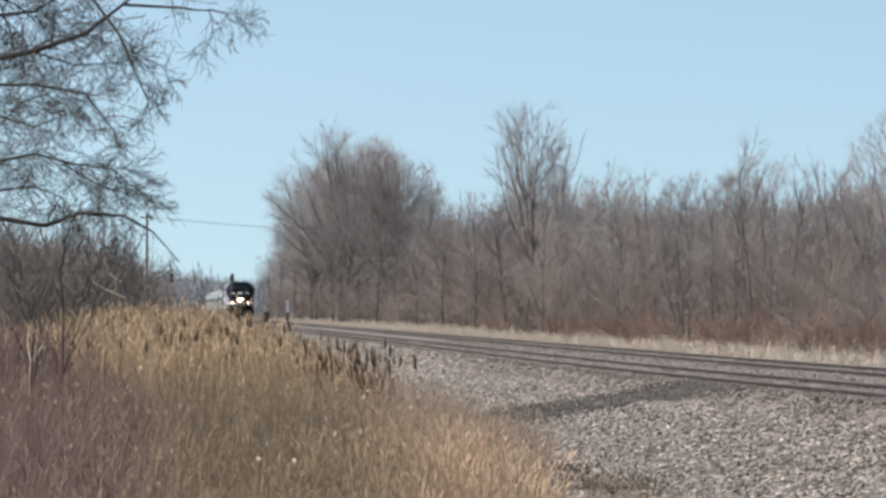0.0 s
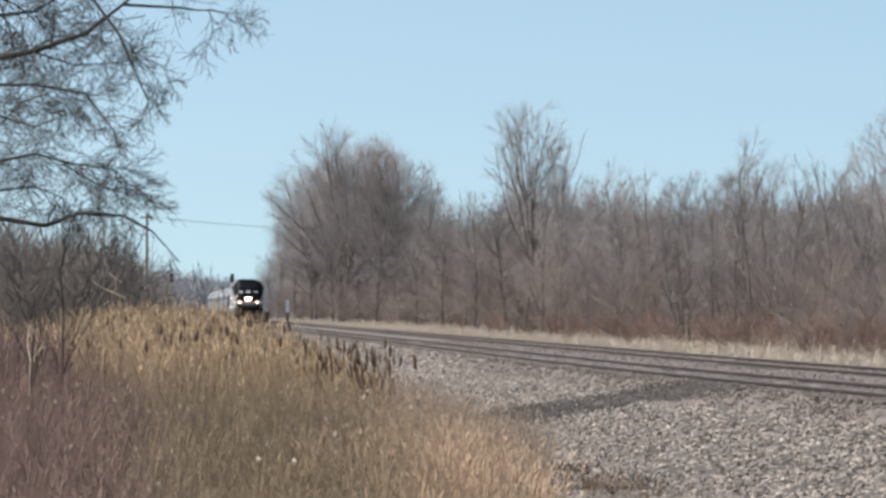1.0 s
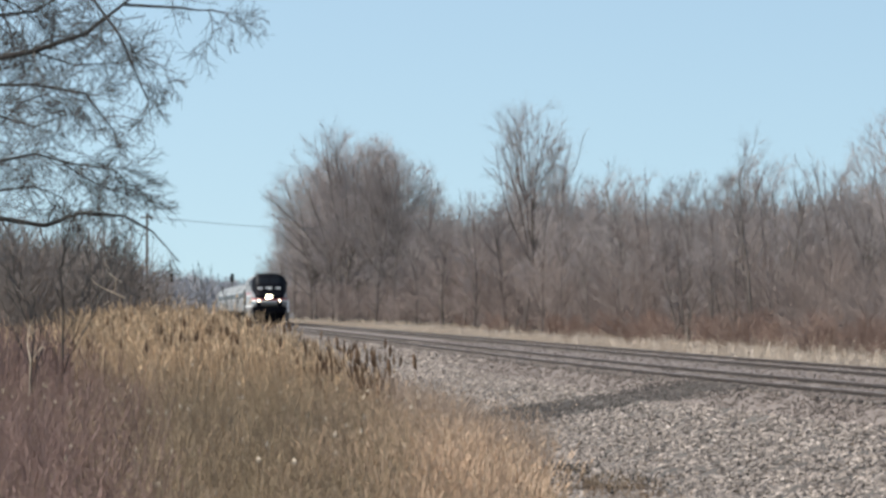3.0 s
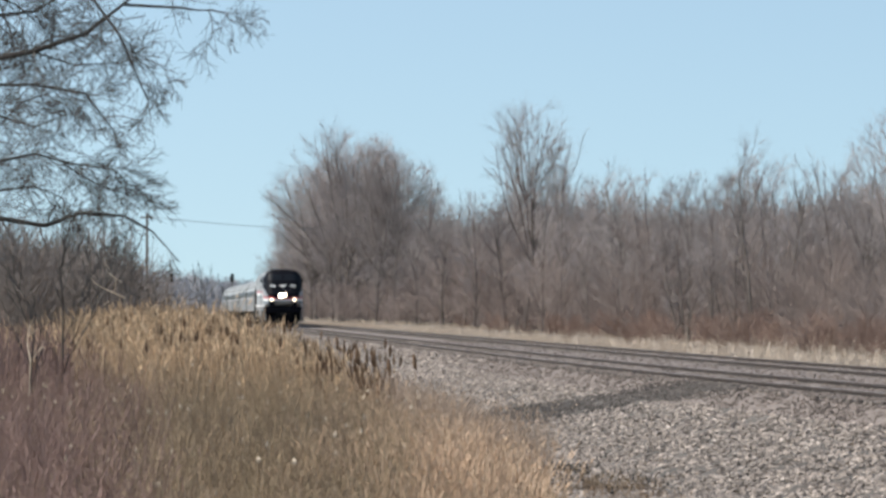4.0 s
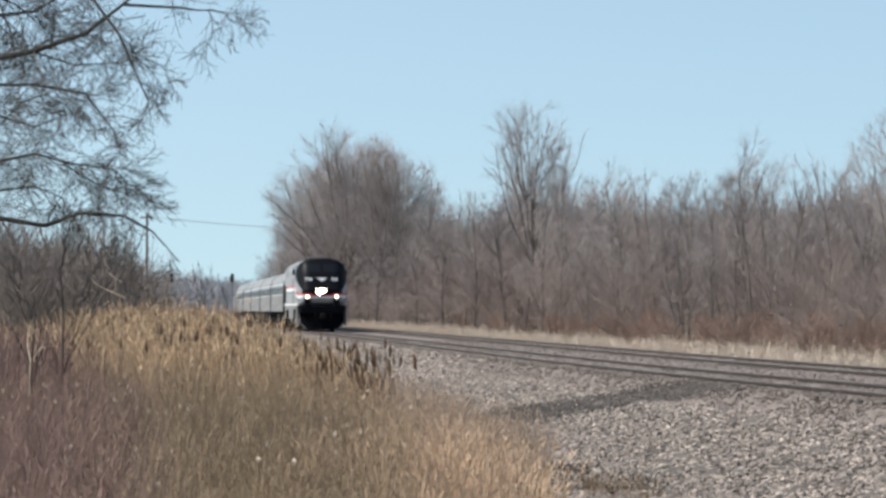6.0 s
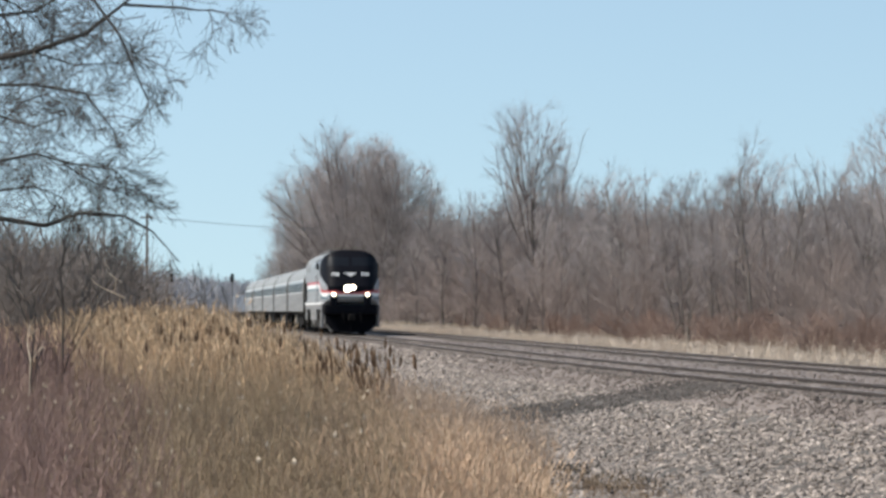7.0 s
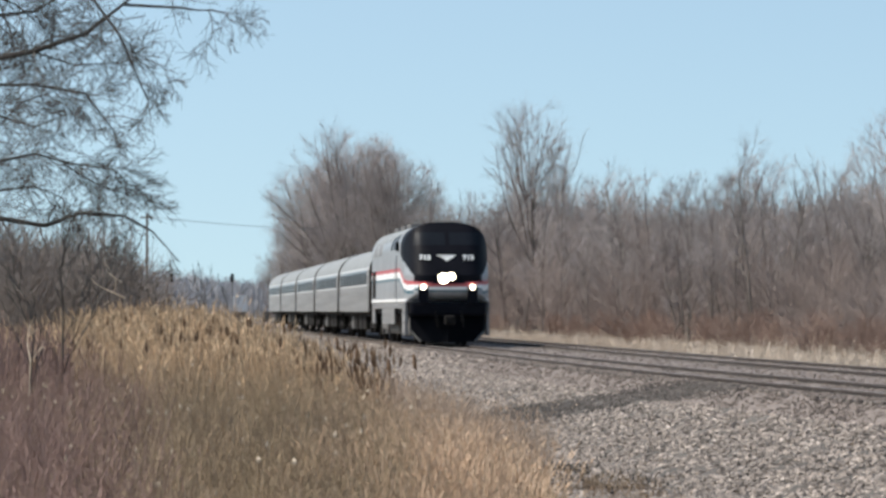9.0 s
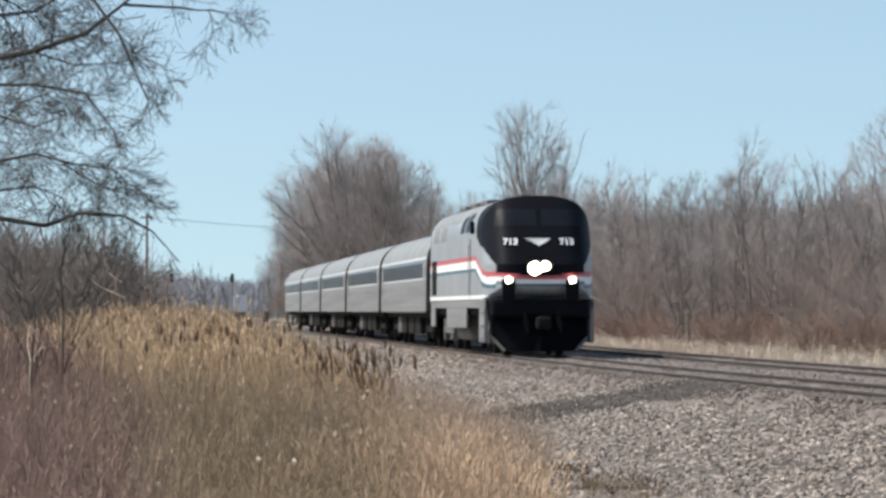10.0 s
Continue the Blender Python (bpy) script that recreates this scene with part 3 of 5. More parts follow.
def locomotive():
    loco = new("locomotive")
    tagged(loco, "silver diesel passenger locomotive with a black nose and lit headlights", "locomotive", "passenger train")
    prof = section(1.5, 4.33, 1.5, 3.25, 2.7, 160)
    k = len(prof)
    # front face: rings from the middle out to the edge of the section
    cx, cz = 0.0, 2.6
    rings = 54
    v = [(cx, nose(cx, cz), cz)]
    f, fm = [], []
    for i in range(1, rings + 1):
        q = i / rings
        for x, z in prof:
            xx, zz = cx + (x - cx) * q, cz + (z - cz) * q
            v.append((xx, nose(xx, zz), zz))

    def paint(c):
        x, y, z = c
        if y > 20.75:
            return 1
        drop = 0.46 * max(0.0, min(1.0, (3.4 - y) / 2.6))
        edge = 0.06 + 3.05 * max(0.0, min(1.0, (z - 2.22) / 1.0)) ** 1.7
        edge += 0.5 * max(0.0, min(1.0, (z - 3.3) / 0.7))
        low = 2.22
        half = 1.1 + 0.46 * max(0.0, (z - 2.2) / 0.9)
        zz = z + 0.07 * (1 - min(1.0, abs(x) / 1.2))
        if y < 0.75 and abs(x) < 1.2 and 1.93 < zz < 2.23:
            return 2 if zz > 2.13 else 3 if zz > 2.0 else 4
        if z > low and y < edge and abs(x) < half:
            return 1
        if y < 0.75 and abs(x) < 1.2:
            return 1 if z > 2.12 else 0
        if z > 2.58 - drop and z < 2.72 - drop:
            return 2
        if z > 2.38 - drop and z <= 2.58 - drop:
            return 3
        if z > 2.27 - drop and z <= 2.38 - drop:
            return 4
        if z > 3.75 and y > 4.2:
            return 5
        if z < 1.63:
            return 3
        return 0

    for j in range(k):
        f.append((0, 1 + j, 1 + (j + 1) % k, 1 + (j + 1) % k))
    tri = [fa[:3] for fa in f]
    f = []
    for i in range(rings - 1):
        for j in range(k):
            a0, b0 = 1 + i * k, 1 + (i + 1) * k
            f.append((a0 + j, b0 + j, b0 + (j + 1) % k, a0 + (j + 1) % k))
    base = 1 + (rings - 1) * k
    ys = [0.04 * i for i in range(1, 118)] + [5 + 0.8 * i for i in range(20)] + [20.9, 21.0]
    start = len(v)
    for y in ys:
        for x, z in prof:
            back = nose(x, z)
            yy = back + (y if y > 5 else y)
            yy = max(y, back + (y / 5) * (5 - back)) if y <= 5 else y
            v.append((x, yy, z))
    prev = base
    for i in range(len(ys)):
        cur = start + i * k
        for j in range(k):
            f.append((prev + j, cur + j, cur + (j + 1) % k, prev + (j + 1) % k))
        prev = cur
    bm = bmesh.new()
    bv = [bm.verts.new(p) for p in v]
    for fa in tri + f:
        face = bm.faces.new([bv[i] for i in fa])
        face.smooth = True
        face.material_index = paint(face.calc_center_median())
    bm.faces.new([bv[prev + j] for j in range(k)])
    bmesh.ops.recalc_face_normals(bm, faces=bm.faces)
    me = bpy.data.meshes.new("body")
    bm.to_mesh(me)
    bm.free()
    for m in (SILVER, BLACK, RED, WHITE, BLUE, ROOF):
        me.materials.append(m)
    body = part("body", me, None, loco, "silver grey body with black mask and red, white and blue stripes")

    # windshields
    for sx in (-1, 1):
        x0, x1, z0, z1 = 0.07, 1.2, 3.5, 3.96
        nx, nz = 8, 4
        v = []
        for iz in range(nz + 1):
            for ix in range(nx + 1):
                x, z = sx * (x0 + (x1 - 0.1 * iz / nz - x0) * ix / nx), z0 + (z1 - z0) * iz / nz
                v.append((x, nose(x, z) - 0.012, z))
        f = [(r * (nx + 1) + c, r * (nx + 1) + c + 1, (r + 1) * (nx + 1) + c + 1, (r + 1) * (nx + 1) + c) for r in range(nz) for c in range(nx)]
        part("windshield", fast_mesh("windshield", v, f, [GLASS], smooth=True), None, body, "dark windshield pane")
    # side cab windows, vents and door
    for sx in (-1, 1):
        part("cab_window", side_patch(sx, 5.4, 7.0, 3.42, 3.95, -0.5), GLASS, body, "dark cab side window")
        part("cab_window", side_patch(sx, 7.5, 8.9, 3.42, 3.9, -0.5), GLASS, body, "dark cab side window")
        part("roof_seam", side_patch(sx, 12.3, 12.6, 3.3, 4.05, -0.6), BAND, body)
        bm = bmesh.new()
        box(bm, (sx * 1.5, 5.1, 2.35), (0.02, 0.05, 1.7), 0.004)
        part("cab_door_seam", bm, BAND, body)
        for yy in (14.2, 17.2):
            part("side_grille", side_patch(sx, yy, yy + 2.3, 3.3, 3.8), STEEL, body)
        bm = bmesh.new()
        box(bm, (sx * 1.5, 18.9, 2.22), (0.09, 1.3, 1.05), 0.02)
        part("radiator_grille", bm, UNDER, body, "dark louvred side grille")
        bm = bmesh.new()
        box(bm, (sx * 1.56, 3.6, 3.5), (0.12, 0.09, 0.34), 0.03)
        part("side_mirror", bm, BLACK, body)
        bm = bmesh.new()
        for zz in (1.7, 3.0):
            rod(bm, (sx * 1.5, 4.75, zz), (sx * 1.58, 4.75, zz), 0.012, n=6)
        rod(bm, (sx * 1.58, 4.75, 1.65), (sx * 1.58, 4.75, 3.05), 0.016, n=6)
        part("grab_rail", bm, SILVER, body)
    # headlight pair over the nose band, ditch lights below
    bm = bmesh.new()
    box(bm, (-0.04, nose(0, 2.35) - 0.03, 2.36), (0.7, 0.1, 0.42), 0.12)
    head = part("headlight", bm, BLACK, body, "twin headlight in a dark housing")
    for x, z, r in ((-0.18, 2.34, 0.18), (0.1, 2.4, 0.13)):
        bm = bmesh.new()
        rod(bm, (x, -0.1, z), (x, -0.06, z), r, n=24)
        part("lamp", bm, LAMP, head, "lit white lamp")
    for x, r in ((-0.88, 0.1), (0.84, 0.095)):
        bm = bmesh.new()
        box(bm, (x, nose(x, 2.03) - 0.02, 1.75), (0.36, 0.1, 0.62), 0.04)
        d = part("ditch_light", bm, BLACK, body, "ditch light on a black bracket")
        bm = bmesh.new()
        rod(bm, (x, nose(x, 2.03) - 0.11, 2.03), (x, nose(x, 2.03) - 0.07, 2.03), r, n=20)
        part("lamp", bm, LAMP_SMALL, d, "lit white lamp")
    # numbers and emblem
    tilt = math.degrees(math.atan(0.62))
    for x in (-0.8, 0.72):
        part("number", text_mesh("713", 0.27), WHITE, body, "white number 713",
             pose(x, nose(x, 3.06) - 0.045, 3.06, 90 - tilt, 0, 9 if x > 0 else -9))
    bm = bmesh.new()
    pts = [(-0.42, 3.16), (0.3, 3.16), (0.14, 3.04), (-0.04, 2.95), (-0.22, 3.06)]
    bm.faces.new([bm.verts.new((x, nose(x, z) - 0.03, z)) for x, z in pts])
    bmesh.ops.solidify(bm, geom=bm.faces[:], thickness=0.01)
    part("emblem", bm, WHITE, body, "white angular emblem")
    # roof gear
    bm = bmesh.new()
    for i in range(3):
        rod(bm, (-0.55 + 0.14 * i, 4.6, 4.27 + 0.01 * i), (-0.55 + 0.14 * i, 4.1, 4.3 + 0.01 * i), 0.03, 0.06, 10)
    part("horn", bm, UNDER, body)
    for yy in (9.0, 12.5, 16.5):
        bm = bmesh.new()
        box(bm, (0, yy, 4.33), (1.6, 2.2, 0.14), 0.04)
        part("roof_hatch", bm, UNDER_GREY, body)
    # lower front: buffer beam, coupler, plow and steps
    bm = bmesh.new()
    box(bm, (0, 0.62, 1.27), (2.66, 0.9, 0.5), 0.12)
    part("buffer_beam", bm, BLACK, loco, "black buffer beam")
    bm = bmesh.new()
    box(bm, (0, -0.1, 0.88), (0.3, 0.7, 0.26), 0.05)
    box(bm, (0.02, -0.5, 0.88), (0.38, 0.3, 0.34), 0.08)
    part("coupler", bm, UNDER, loco, "worn steel coupler")
    bm = bmesh.new()
    rim = [(-1.3, 1.06), (-1.3, 0.5), (-0.95, 0.12), (0.0, 0.1), (0.95, 0.12), (1.3, 0.5), (1.3, 1.06), (0.0, 1.06)]
    front = [bm.verts.new((x, 0.05 + 0.32 * abs(x) + 0.2 * (z - 0.1), z)) for x, z in rim]
    bm.faces.new([front[i] for i in (0, 1, 2, 3, 7)])
    bm.faces.new([front[i] for i in (7, 3, 4, 5, 6)])
    bmesh.ops.solidify(bm, geom=bm.faces[:], thickness=-0.05)
    part("plow", bm, BLACK, loco, "black snow plow")
    for sx in (-1, 1):
        bm = bmesh.new()
        rod(bm, (sx * 1.3, 0.53, 0.5), (sx * 0.95, 0.35, 0.12), 0.045, n=8)
        part("plow_edge", bm, UNDER_GREY, loco, "scuffed grey plow edge")
        for i in range(3):
            bm = bmesh.new()
            box(bm, (sx * 0.45 + 0.04 * i, 0.02, 1.02 - 0.12 * i), (0.05, 0.1, 0.36), 0.02)
            part("air_hose", bm, UNDER, loco)
        bm = bmesh.new()
        box(bm, (sx * 1.43, 1.45, 0.9), (0.12, 1.5, 1.1), 0.03)
        for zz in (0.45, 0.8, 1.15):
            box(bm, (sx * 1.49, 1.2, zz), (0.1, 0.5, 0.05), 0.01)
        part("step_ladder", bm, STEEL, loco, "silver side steps")
    # underframe
    bm = bmesh.new()
    box(bm, (0, 10.6, 1.3), (2.7, 20.4, 0.42), 0.05)
    part("underframe", bm, UNDER, loco, "grimy dark underframe")
    bm = bmesh.new()
    for sx in (-1, 1):
        box(bm, (sx * 1.46, 10.6, 1.4), (0.06, 20.2, 0.24), 0.02)
        box(bm, (sx * 1.455, 10.4, 1.02), (0.06, 7.4, 0.62), 0.02)
        box(bm, (sx * 1.455, 19.9, 1.02), (0.06, 1.6, 0.62), 0.02)
    part("skirt", bm, STEEL, loco, "dusty grey side skirt")
    bm = bmesh.new()
    box(bm, (0, 10.6, 0.8), (2.5, 5.2, 0.9), 0.15)
    part("fuel_tank", bm, UNDER_GREY, loco, "dusty grey fuel tank")
    truck(loco, 3.9, (-1.37, 1.37), UNDER_GREY)
    truck(loco, 17.0, (-1.37, 1.37), UNDER_GREY)
    return loco


def coach():
    car = new("passenger_car")
    tagged(car, "stainless steel passenger car with a dark window band", "railway car", "passenger train")
    length = 24.7
    prof = section(1.58, 3.86, 1.14, 2.65, 2.35, 96)
    k = len(prof)
    ys = [0.0, 0.05, 0.2] + [0.6 + i * 1.01 for i in range(25)] + [length - 0.2, length - 0.05, length]
    grow_in = {0.0: 0.9, 0.05: 0.96, length: 0.9, length - 0.05: 0.96}
    bm = bmesh.new()
    rows = []
    for y in ys:
        q = grow_in.get(y, 1.0)
        rows.append([bm.verts.new((x * q, y, 2.4 + (z - 2.4) * (0.5 + 0.5 * q))) for x, z in prof])
    for i in range(len(rows) - 1):
        for j in range(k):
            face = bm.faces.new((rows[i][j], rows[i + 1][j], rows[i + 1][(j + 1) % k], rows[i][(j + 1) % k]))
            z = face.calc_center_median().z
            face.smooth = True
            face.material_index = 4 if face.calc_center_median().y < 0.3 else 1 if z > 2.93 else 2 if z > 2.86 else 2 if 2.2 < z < 2.27 else (3 if 1.7 < face.calc_center_median().y < 23.0 else 0) if z > 2.3 else 0
    for r in (rows[0], rows[-1]):
        bm.faces.new(r).material_index = 4
    bmesh.ops.recalc_face_normals(bm, faces=bm.faces)
    me = bpy.data.meshes.new("body")
    bm.to_mesh(me)
    bm.free()
    for m in (STEEL, ROOF, PALE, BAND, UNDER):
        me.materials.append(m)
    body = part("body", me, None, car, "fluted grey steel shell")
    bm = bmesh.new()
    box(bm, (0, 0, 0), (0.03, 0.95, 0.46), 0.012)
    pane = bpy.data.meshes.new("window")
    bm.to_mesh(pane)
    bm.free()
    for i in range(16):
        for sx in (-1, 1):
            part("window", pane, CAR_GLASS, body, at=pose(sx * 1.575, 2.7 + i * 1.33, 2.52))
    for i, y in enumerate((1.2, length - 1.2)):
        for sx in (-1, 1):
            bm = bmesh.new()
            box(bm, (sx * 1.558, y, 1.9), (0.05, 0.8, 1.45), 0.02)
            part("door", bm, STEEL, body, "grey steel vestibule door")
    bm = bmesh.new()
    for zz in (1.35, 1.55, 1.75, 1.95):
        for sx in (-1, 1):
            rod(bm, (sx * 1.576, 1.9, zz), (sx * 1.576, length - 1.9, zz), 0.006, n=6)
    part("fluting", bm, STEEL, body)
    for y in (-0.66, length):
        v, f = loft([(x * 0.82, 2.3 + (z - 2.3) * 0.9) for x, z in prof], [y, y + 0.33, y + 0.66])
        part("gangway", fast_mesh("gangway", v, f, [UNDER], smooth=True), None, car, "black folded gangway")
    bm = bmesh.new()
    box(bm, (0, length / 2, 1.08), (2.7, length - 0.8, 0.2), 0.03)
    part("underframe", bm, UNDER, car)
    for y, ln_, m in ((8.2, 2.4, UNDER), (11.4, 2.8, UNDER), (15.2, 2.2, UNDER), (17.8, 1.4, UNDER_GREY)):
        bm = bmesh.new()
        box(bm, (-0.75, y, 0.72), (1.1, ln_, 0.62), 0.06)
        box(bm, (0.75, y + 0.4, 0.74), (1.1, ln_ * 0.8, 0.58), 0.06)
        part("equipment_box", bm, m, car, "grimy equipment box")
    truck(car, 3.6, (-1.3, 1.3), UNDER)
    truck(car, length - 3.6, (-1.3, 1.3), UNDER)
    return car


LOCO = locomotive()
COACH = coach()
TRAIN = [(LOCO, 0.0), (COACH, 21.65)]
for i in range(1, 5):
    TRAIN.append((copy_thing(COACH, pose(0, 0, 0)), 21.65 + i * 26.0))


# ---- woods beyond the line ----
def spot_in_wood(s, a):
    x, y, _ = place(s, a, 0, bend=False)
    return x, y, float(ground_z(a))


def set_down(model, x, y, z, turn, size, first):
    m = Matrix.Translation((x, y, z)) @ pose(0, 0, 0, 0, 0, turn)
    ob = model if first else copy_thing(model, m)
    ob.matrix_basis = m
    ob.scale = (size, size, size)
    return ob


def stuff(name, mesh, label, category):
    return tagged(new(name, mesh), label, category, kind="stuff")


def dome(h):
    return max(0.0, 1 - h * h) ** 0.5


def egg(h):
    return max(0.0, 1 - (2 * h - 0.9) ** 2 / 1.25) ** 0.5


def vase(h):
    return (0.28 + 0.85 * h) * max(0.0, 1 - h ** 6)


TREES = []
for i in range(7):
    t = grown_tree("bare_tree", 20 + i, "leafless grey brown tree in the wood beside the line", (BARK, TWIG), 12.0,
                   (1.4, 1.0, 2.4)[i % 3], (2.7, 3.4, 2.1, 3.0)[i % 4], (egg, vase)[i % 2], 14 + i % 3, (25, 56 + 5 * (i % 3)), (0.95, 0.6)[i % 2],
                   twigs=5, twig_r=0.0055, girth=0.009, kink=0.1)
    TREES.append([tagged(t, category="tree", group="wood beside the line"), True])
ROUND = []
for i in range(2):
    t = grown_tree("round_tree", 40 + i, "large round-crowned leafless tree at the end of the wood", (BARK, TWIG), 12.0, 1.8, 4.2, egg, 30, (14, 66), 0.55,
                   0.04, gap=0.66, twigs=6, twig_r=0.0042)
    ROUND.append([tagged(t, category="tree", group="wood beside the line"), True])
FANS = []
for i in range(3):
    t = grown_tree("tall_tree", 50 + i, "tall airy leafless tree standing above the wood", (BARK, TWIG), 12.0, (3.0, 3.6, 4.0)[i], (2.8, 2.1, 1.3)[i], vase, (10, 13, 10)[i],
                   (11, 32), (0.45, 0.8, 0.9)[i], 0.04, gap=0.7, twigs=6, girth=(0.009, 0.009, 0.007)[i], kink=0.08)
    FANS.append([tagged(t, category="tree", group="wood beside the line"), True])
BUSHES = []
for i in range(5):
    t = grown_tree("bare_shrub", 60 + i, "dense leafless brown shrub at the edge of the wood", (BRUSH, BRUSH), 4.2, 0.2, (2.0, 2.5, 1.7)[i % 3], dome, 12,
                   lift=0.06, gap=0.6, twigs=5, twig_len=0.6, twig_r=0.0055, stems=12)
    BUSHES.append([tagged(t, category="shrub", group="undergrowth of the wood"), True])
REDS = []
for i in range(3):
    t = grown_tree("red_shrub", 80 + i, "low reddish leafless shrub in front of the wood", (RED_BRUSH, RED_BRUSH), 2.4, 0.1, (1.7, 1.3, 2.1)[i], dome, 12,
                   lift=0.05, gap=0.5, twigs=6, twig_len=0.45, twig_r=0.006, stems=14)
    REDS.append([tagged(t, category="shrub", group="undergrowth of the wood"), True])


def from_list(models, r, x, y, z, size):
    pick = models[r.randrange(len(models))]
    ob = set_down(pick[0], x, y, z, r.uniform(0, 360), size, pick[1])
    pick[1] = False
    return ob


def at_bearing(px, a):
    """Along-line distance where a bearing from the camera meets the offset a."""
    return 7206.0 * a / (px - 250.0)


wood_rng = random.Random(5)
# the wood's skyline, as bearing and height of the tops over the eye's level
SKY_X = [470, 520, 600, 690, 760, 830, 900, 960, 1010, 1100, 1200, 1290, 1340, 1400, 1500, 1570]
SKY_Y = [120, 200, 250, 270, 255, 250, 275, 285, 285, 275, 262, 265, 285, 275, 290, 305]
for a0, dens in ((25.0, 30), (31.0, 32), (40.0, 30)):
    for i in range(dens):
        px = 480 + (1640 - 480) * (i + wood_rng.uniform(0, 0.9)) / dens
        a = a0 + wood_rng.uniform(-2, 3)
        s = at_bearing(px, a)
        top = np.interp(px, SKY_X, SKY_Y) * wood_rng.uniform(0.72, 1.0)
        height = top * s / 7206.0 + 1.6
        x, y, z = spot_in_wood(s, a)
        from_list(TREES, wood_rng, x, y, z, height / 12.3)
for i in range(20):
    px = 1030 + 600 * (i + wood_rng.uniform(0, 0.9)) / 20
    a = 27.0 + wood_rng.uniform(0, 3)
    s = at_bearing(px, a)
    x, y, z = spot_in_wood(s, a)
    from_list(TREES, wood_rng, x, y, z, (np.interp(px, SKY_X, SKY_Y) * wood_rng.uniform(0.88, 1.02) * s / 7206.0 + 1.6) / 12.3)
# trees that stand out
for models, px, top, a in ((ROUND[:1], 606, 338, 27.0), (ROUND[1:], 690, 295, 30.0), (ROUND[1:], 558, 275, 28.0), 
                           (TREES, 522, 205, 26.0), (TREES, 492, 165, 25.0), (TREES, 478, 120, 26.0), (ROUND[1:], 648, 318, 31.0), (TREES, 745, 275, 33.0),
                           (FANS[:1], 930, 405, 26.0), (FANS[1:2], 1000, 300, 28.0), (FANS[1:2], 1338, 330, 24.5), (FANS[2:], 1372, 300, 25.5),
                           (FANS[2:], 1497, 330, 24.0), (FANS[2:], 1440, 292, 25.0), (FANS[:1], 1600, 390, 22.5), (TREES, 1405, 285, 25.0), (TREES, 1215, 250, 24.0),
                           (TREES, 1290, 275, 26.0), (TREES, 1160, 262, 25.0), (TREES, 1090, 280, 27.0), (TREES, 1540, 300, 24.0)):
    s = at_bearing(px, a)
    x, y, z = spot_in_wood(s, a)
    from_list(models, wood_rng, x, y, z, (top * s / 7206.0 + 1.6) / 12.3)
for i in range(96):
    px = 480 + 1170 * (i + wood_rng.uniform(0, 1)) / 96
    a = 22.5 + wood_rng.uniform(0, 10)
    s = at_bearing(px, a)
    x, y, z = spot_in_wood(s, a)
    high = wood_rng.uniform(60, 185) * (0.5 if px < 730 else 1.0) * s / 7206.0 + 1.2
    from_list(BUSHES, wood_rng, x, y, z, min(2.6, high / 4.2))
for i in range(64):
    px = wood_rng.choice((wood_rng.uniform(760, 1640), wood_rng.uniform(960, 1640)))
    a = 20.6 + wood_rng.uniform(0, 2.2)
    s = at_bearing(px, a)
    x, y, z = spot_in_wood(s, a)
    from_list(REDS, wood_rng, x, y, z, wood_rng.uniform(0.35, 0.72))

# far woods at the end of the line and left of it; their colour carries the haze
FAR_TREES = []
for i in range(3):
    t = bare_tree("distant_tree", 120 + i, 12.0, "distant leafless tree on the skyline, haze put into its pale colour", (HAZE_TWIG, HAZE_TWIG),
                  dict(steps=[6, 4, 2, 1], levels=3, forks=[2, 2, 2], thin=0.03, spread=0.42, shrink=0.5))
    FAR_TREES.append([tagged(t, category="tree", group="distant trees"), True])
for i in range(46):
    px = -40 + 540 * (i + wood_rng.uniform(0, 1)) / 46
    dist = wood_rng.uniform(800, 1300)
    up = np.interp(px, [-40, 150, 250, 300, 400, 440, 500], [100, 110, 90, 55, 45, 35, 60]) * wood_rng.uniform(0.6, 1.0)
    from_list(FAR_TREES, wood_rng, (px - 784) / 7206.0 * dist, dist, -1.3, (up * dist / 7206.0 + 2.5) / 12.0)
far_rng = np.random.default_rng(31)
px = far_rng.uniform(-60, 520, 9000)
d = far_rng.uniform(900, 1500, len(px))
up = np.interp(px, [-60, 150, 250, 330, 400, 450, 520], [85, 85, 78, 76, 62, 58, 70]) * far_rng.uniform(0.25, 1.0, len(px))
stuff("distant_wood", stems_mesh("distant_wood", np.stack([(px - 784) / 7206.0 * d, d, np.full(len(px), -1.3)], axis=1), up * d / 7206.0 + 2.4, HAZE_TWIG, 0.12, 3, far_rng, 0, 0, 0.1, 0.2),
      "leafless wood on the skyline, haze put into its pale colour", "wood")
# nearer thicket behind the reeds, its shade put into the colour
DARKS = []
for i in range(3):
    t = bare_tree("dark_shrub", 140 + i, 4.2, "tangled leafless shrub behind the reeds, darkened as if in shade", (THICKET, THICKET),
                  dict(steps=[4, 3, 2, 1], levels=3, bare=[0.1, 0.1, 0.0], forks=[2, 2, 1], spread=0.46, thin=0.012, shrink=0.55, wobble=0.16), stems=5, lean=0.45)
    DARKS.append([tagged(t, category="shrub", group="thicket behind the reeds"), True])
for i in range(40):
    px = -60 + 305 * (i + wood_rng.uniform(0, 1)) / 40
    dist = wood_rng.uniform(150, 260)
    up = np.interp(px, [-60, 100, 200, 245], [150, 140, 120, 80]) * wood_rng.uniform(0.5, 1.0)
    from_list(DARKS, wood_rng, (px - 784) / 7206.0 * dist, dist, -1.3, (up * dist / 7206.0 + 2.4) / 4.4)
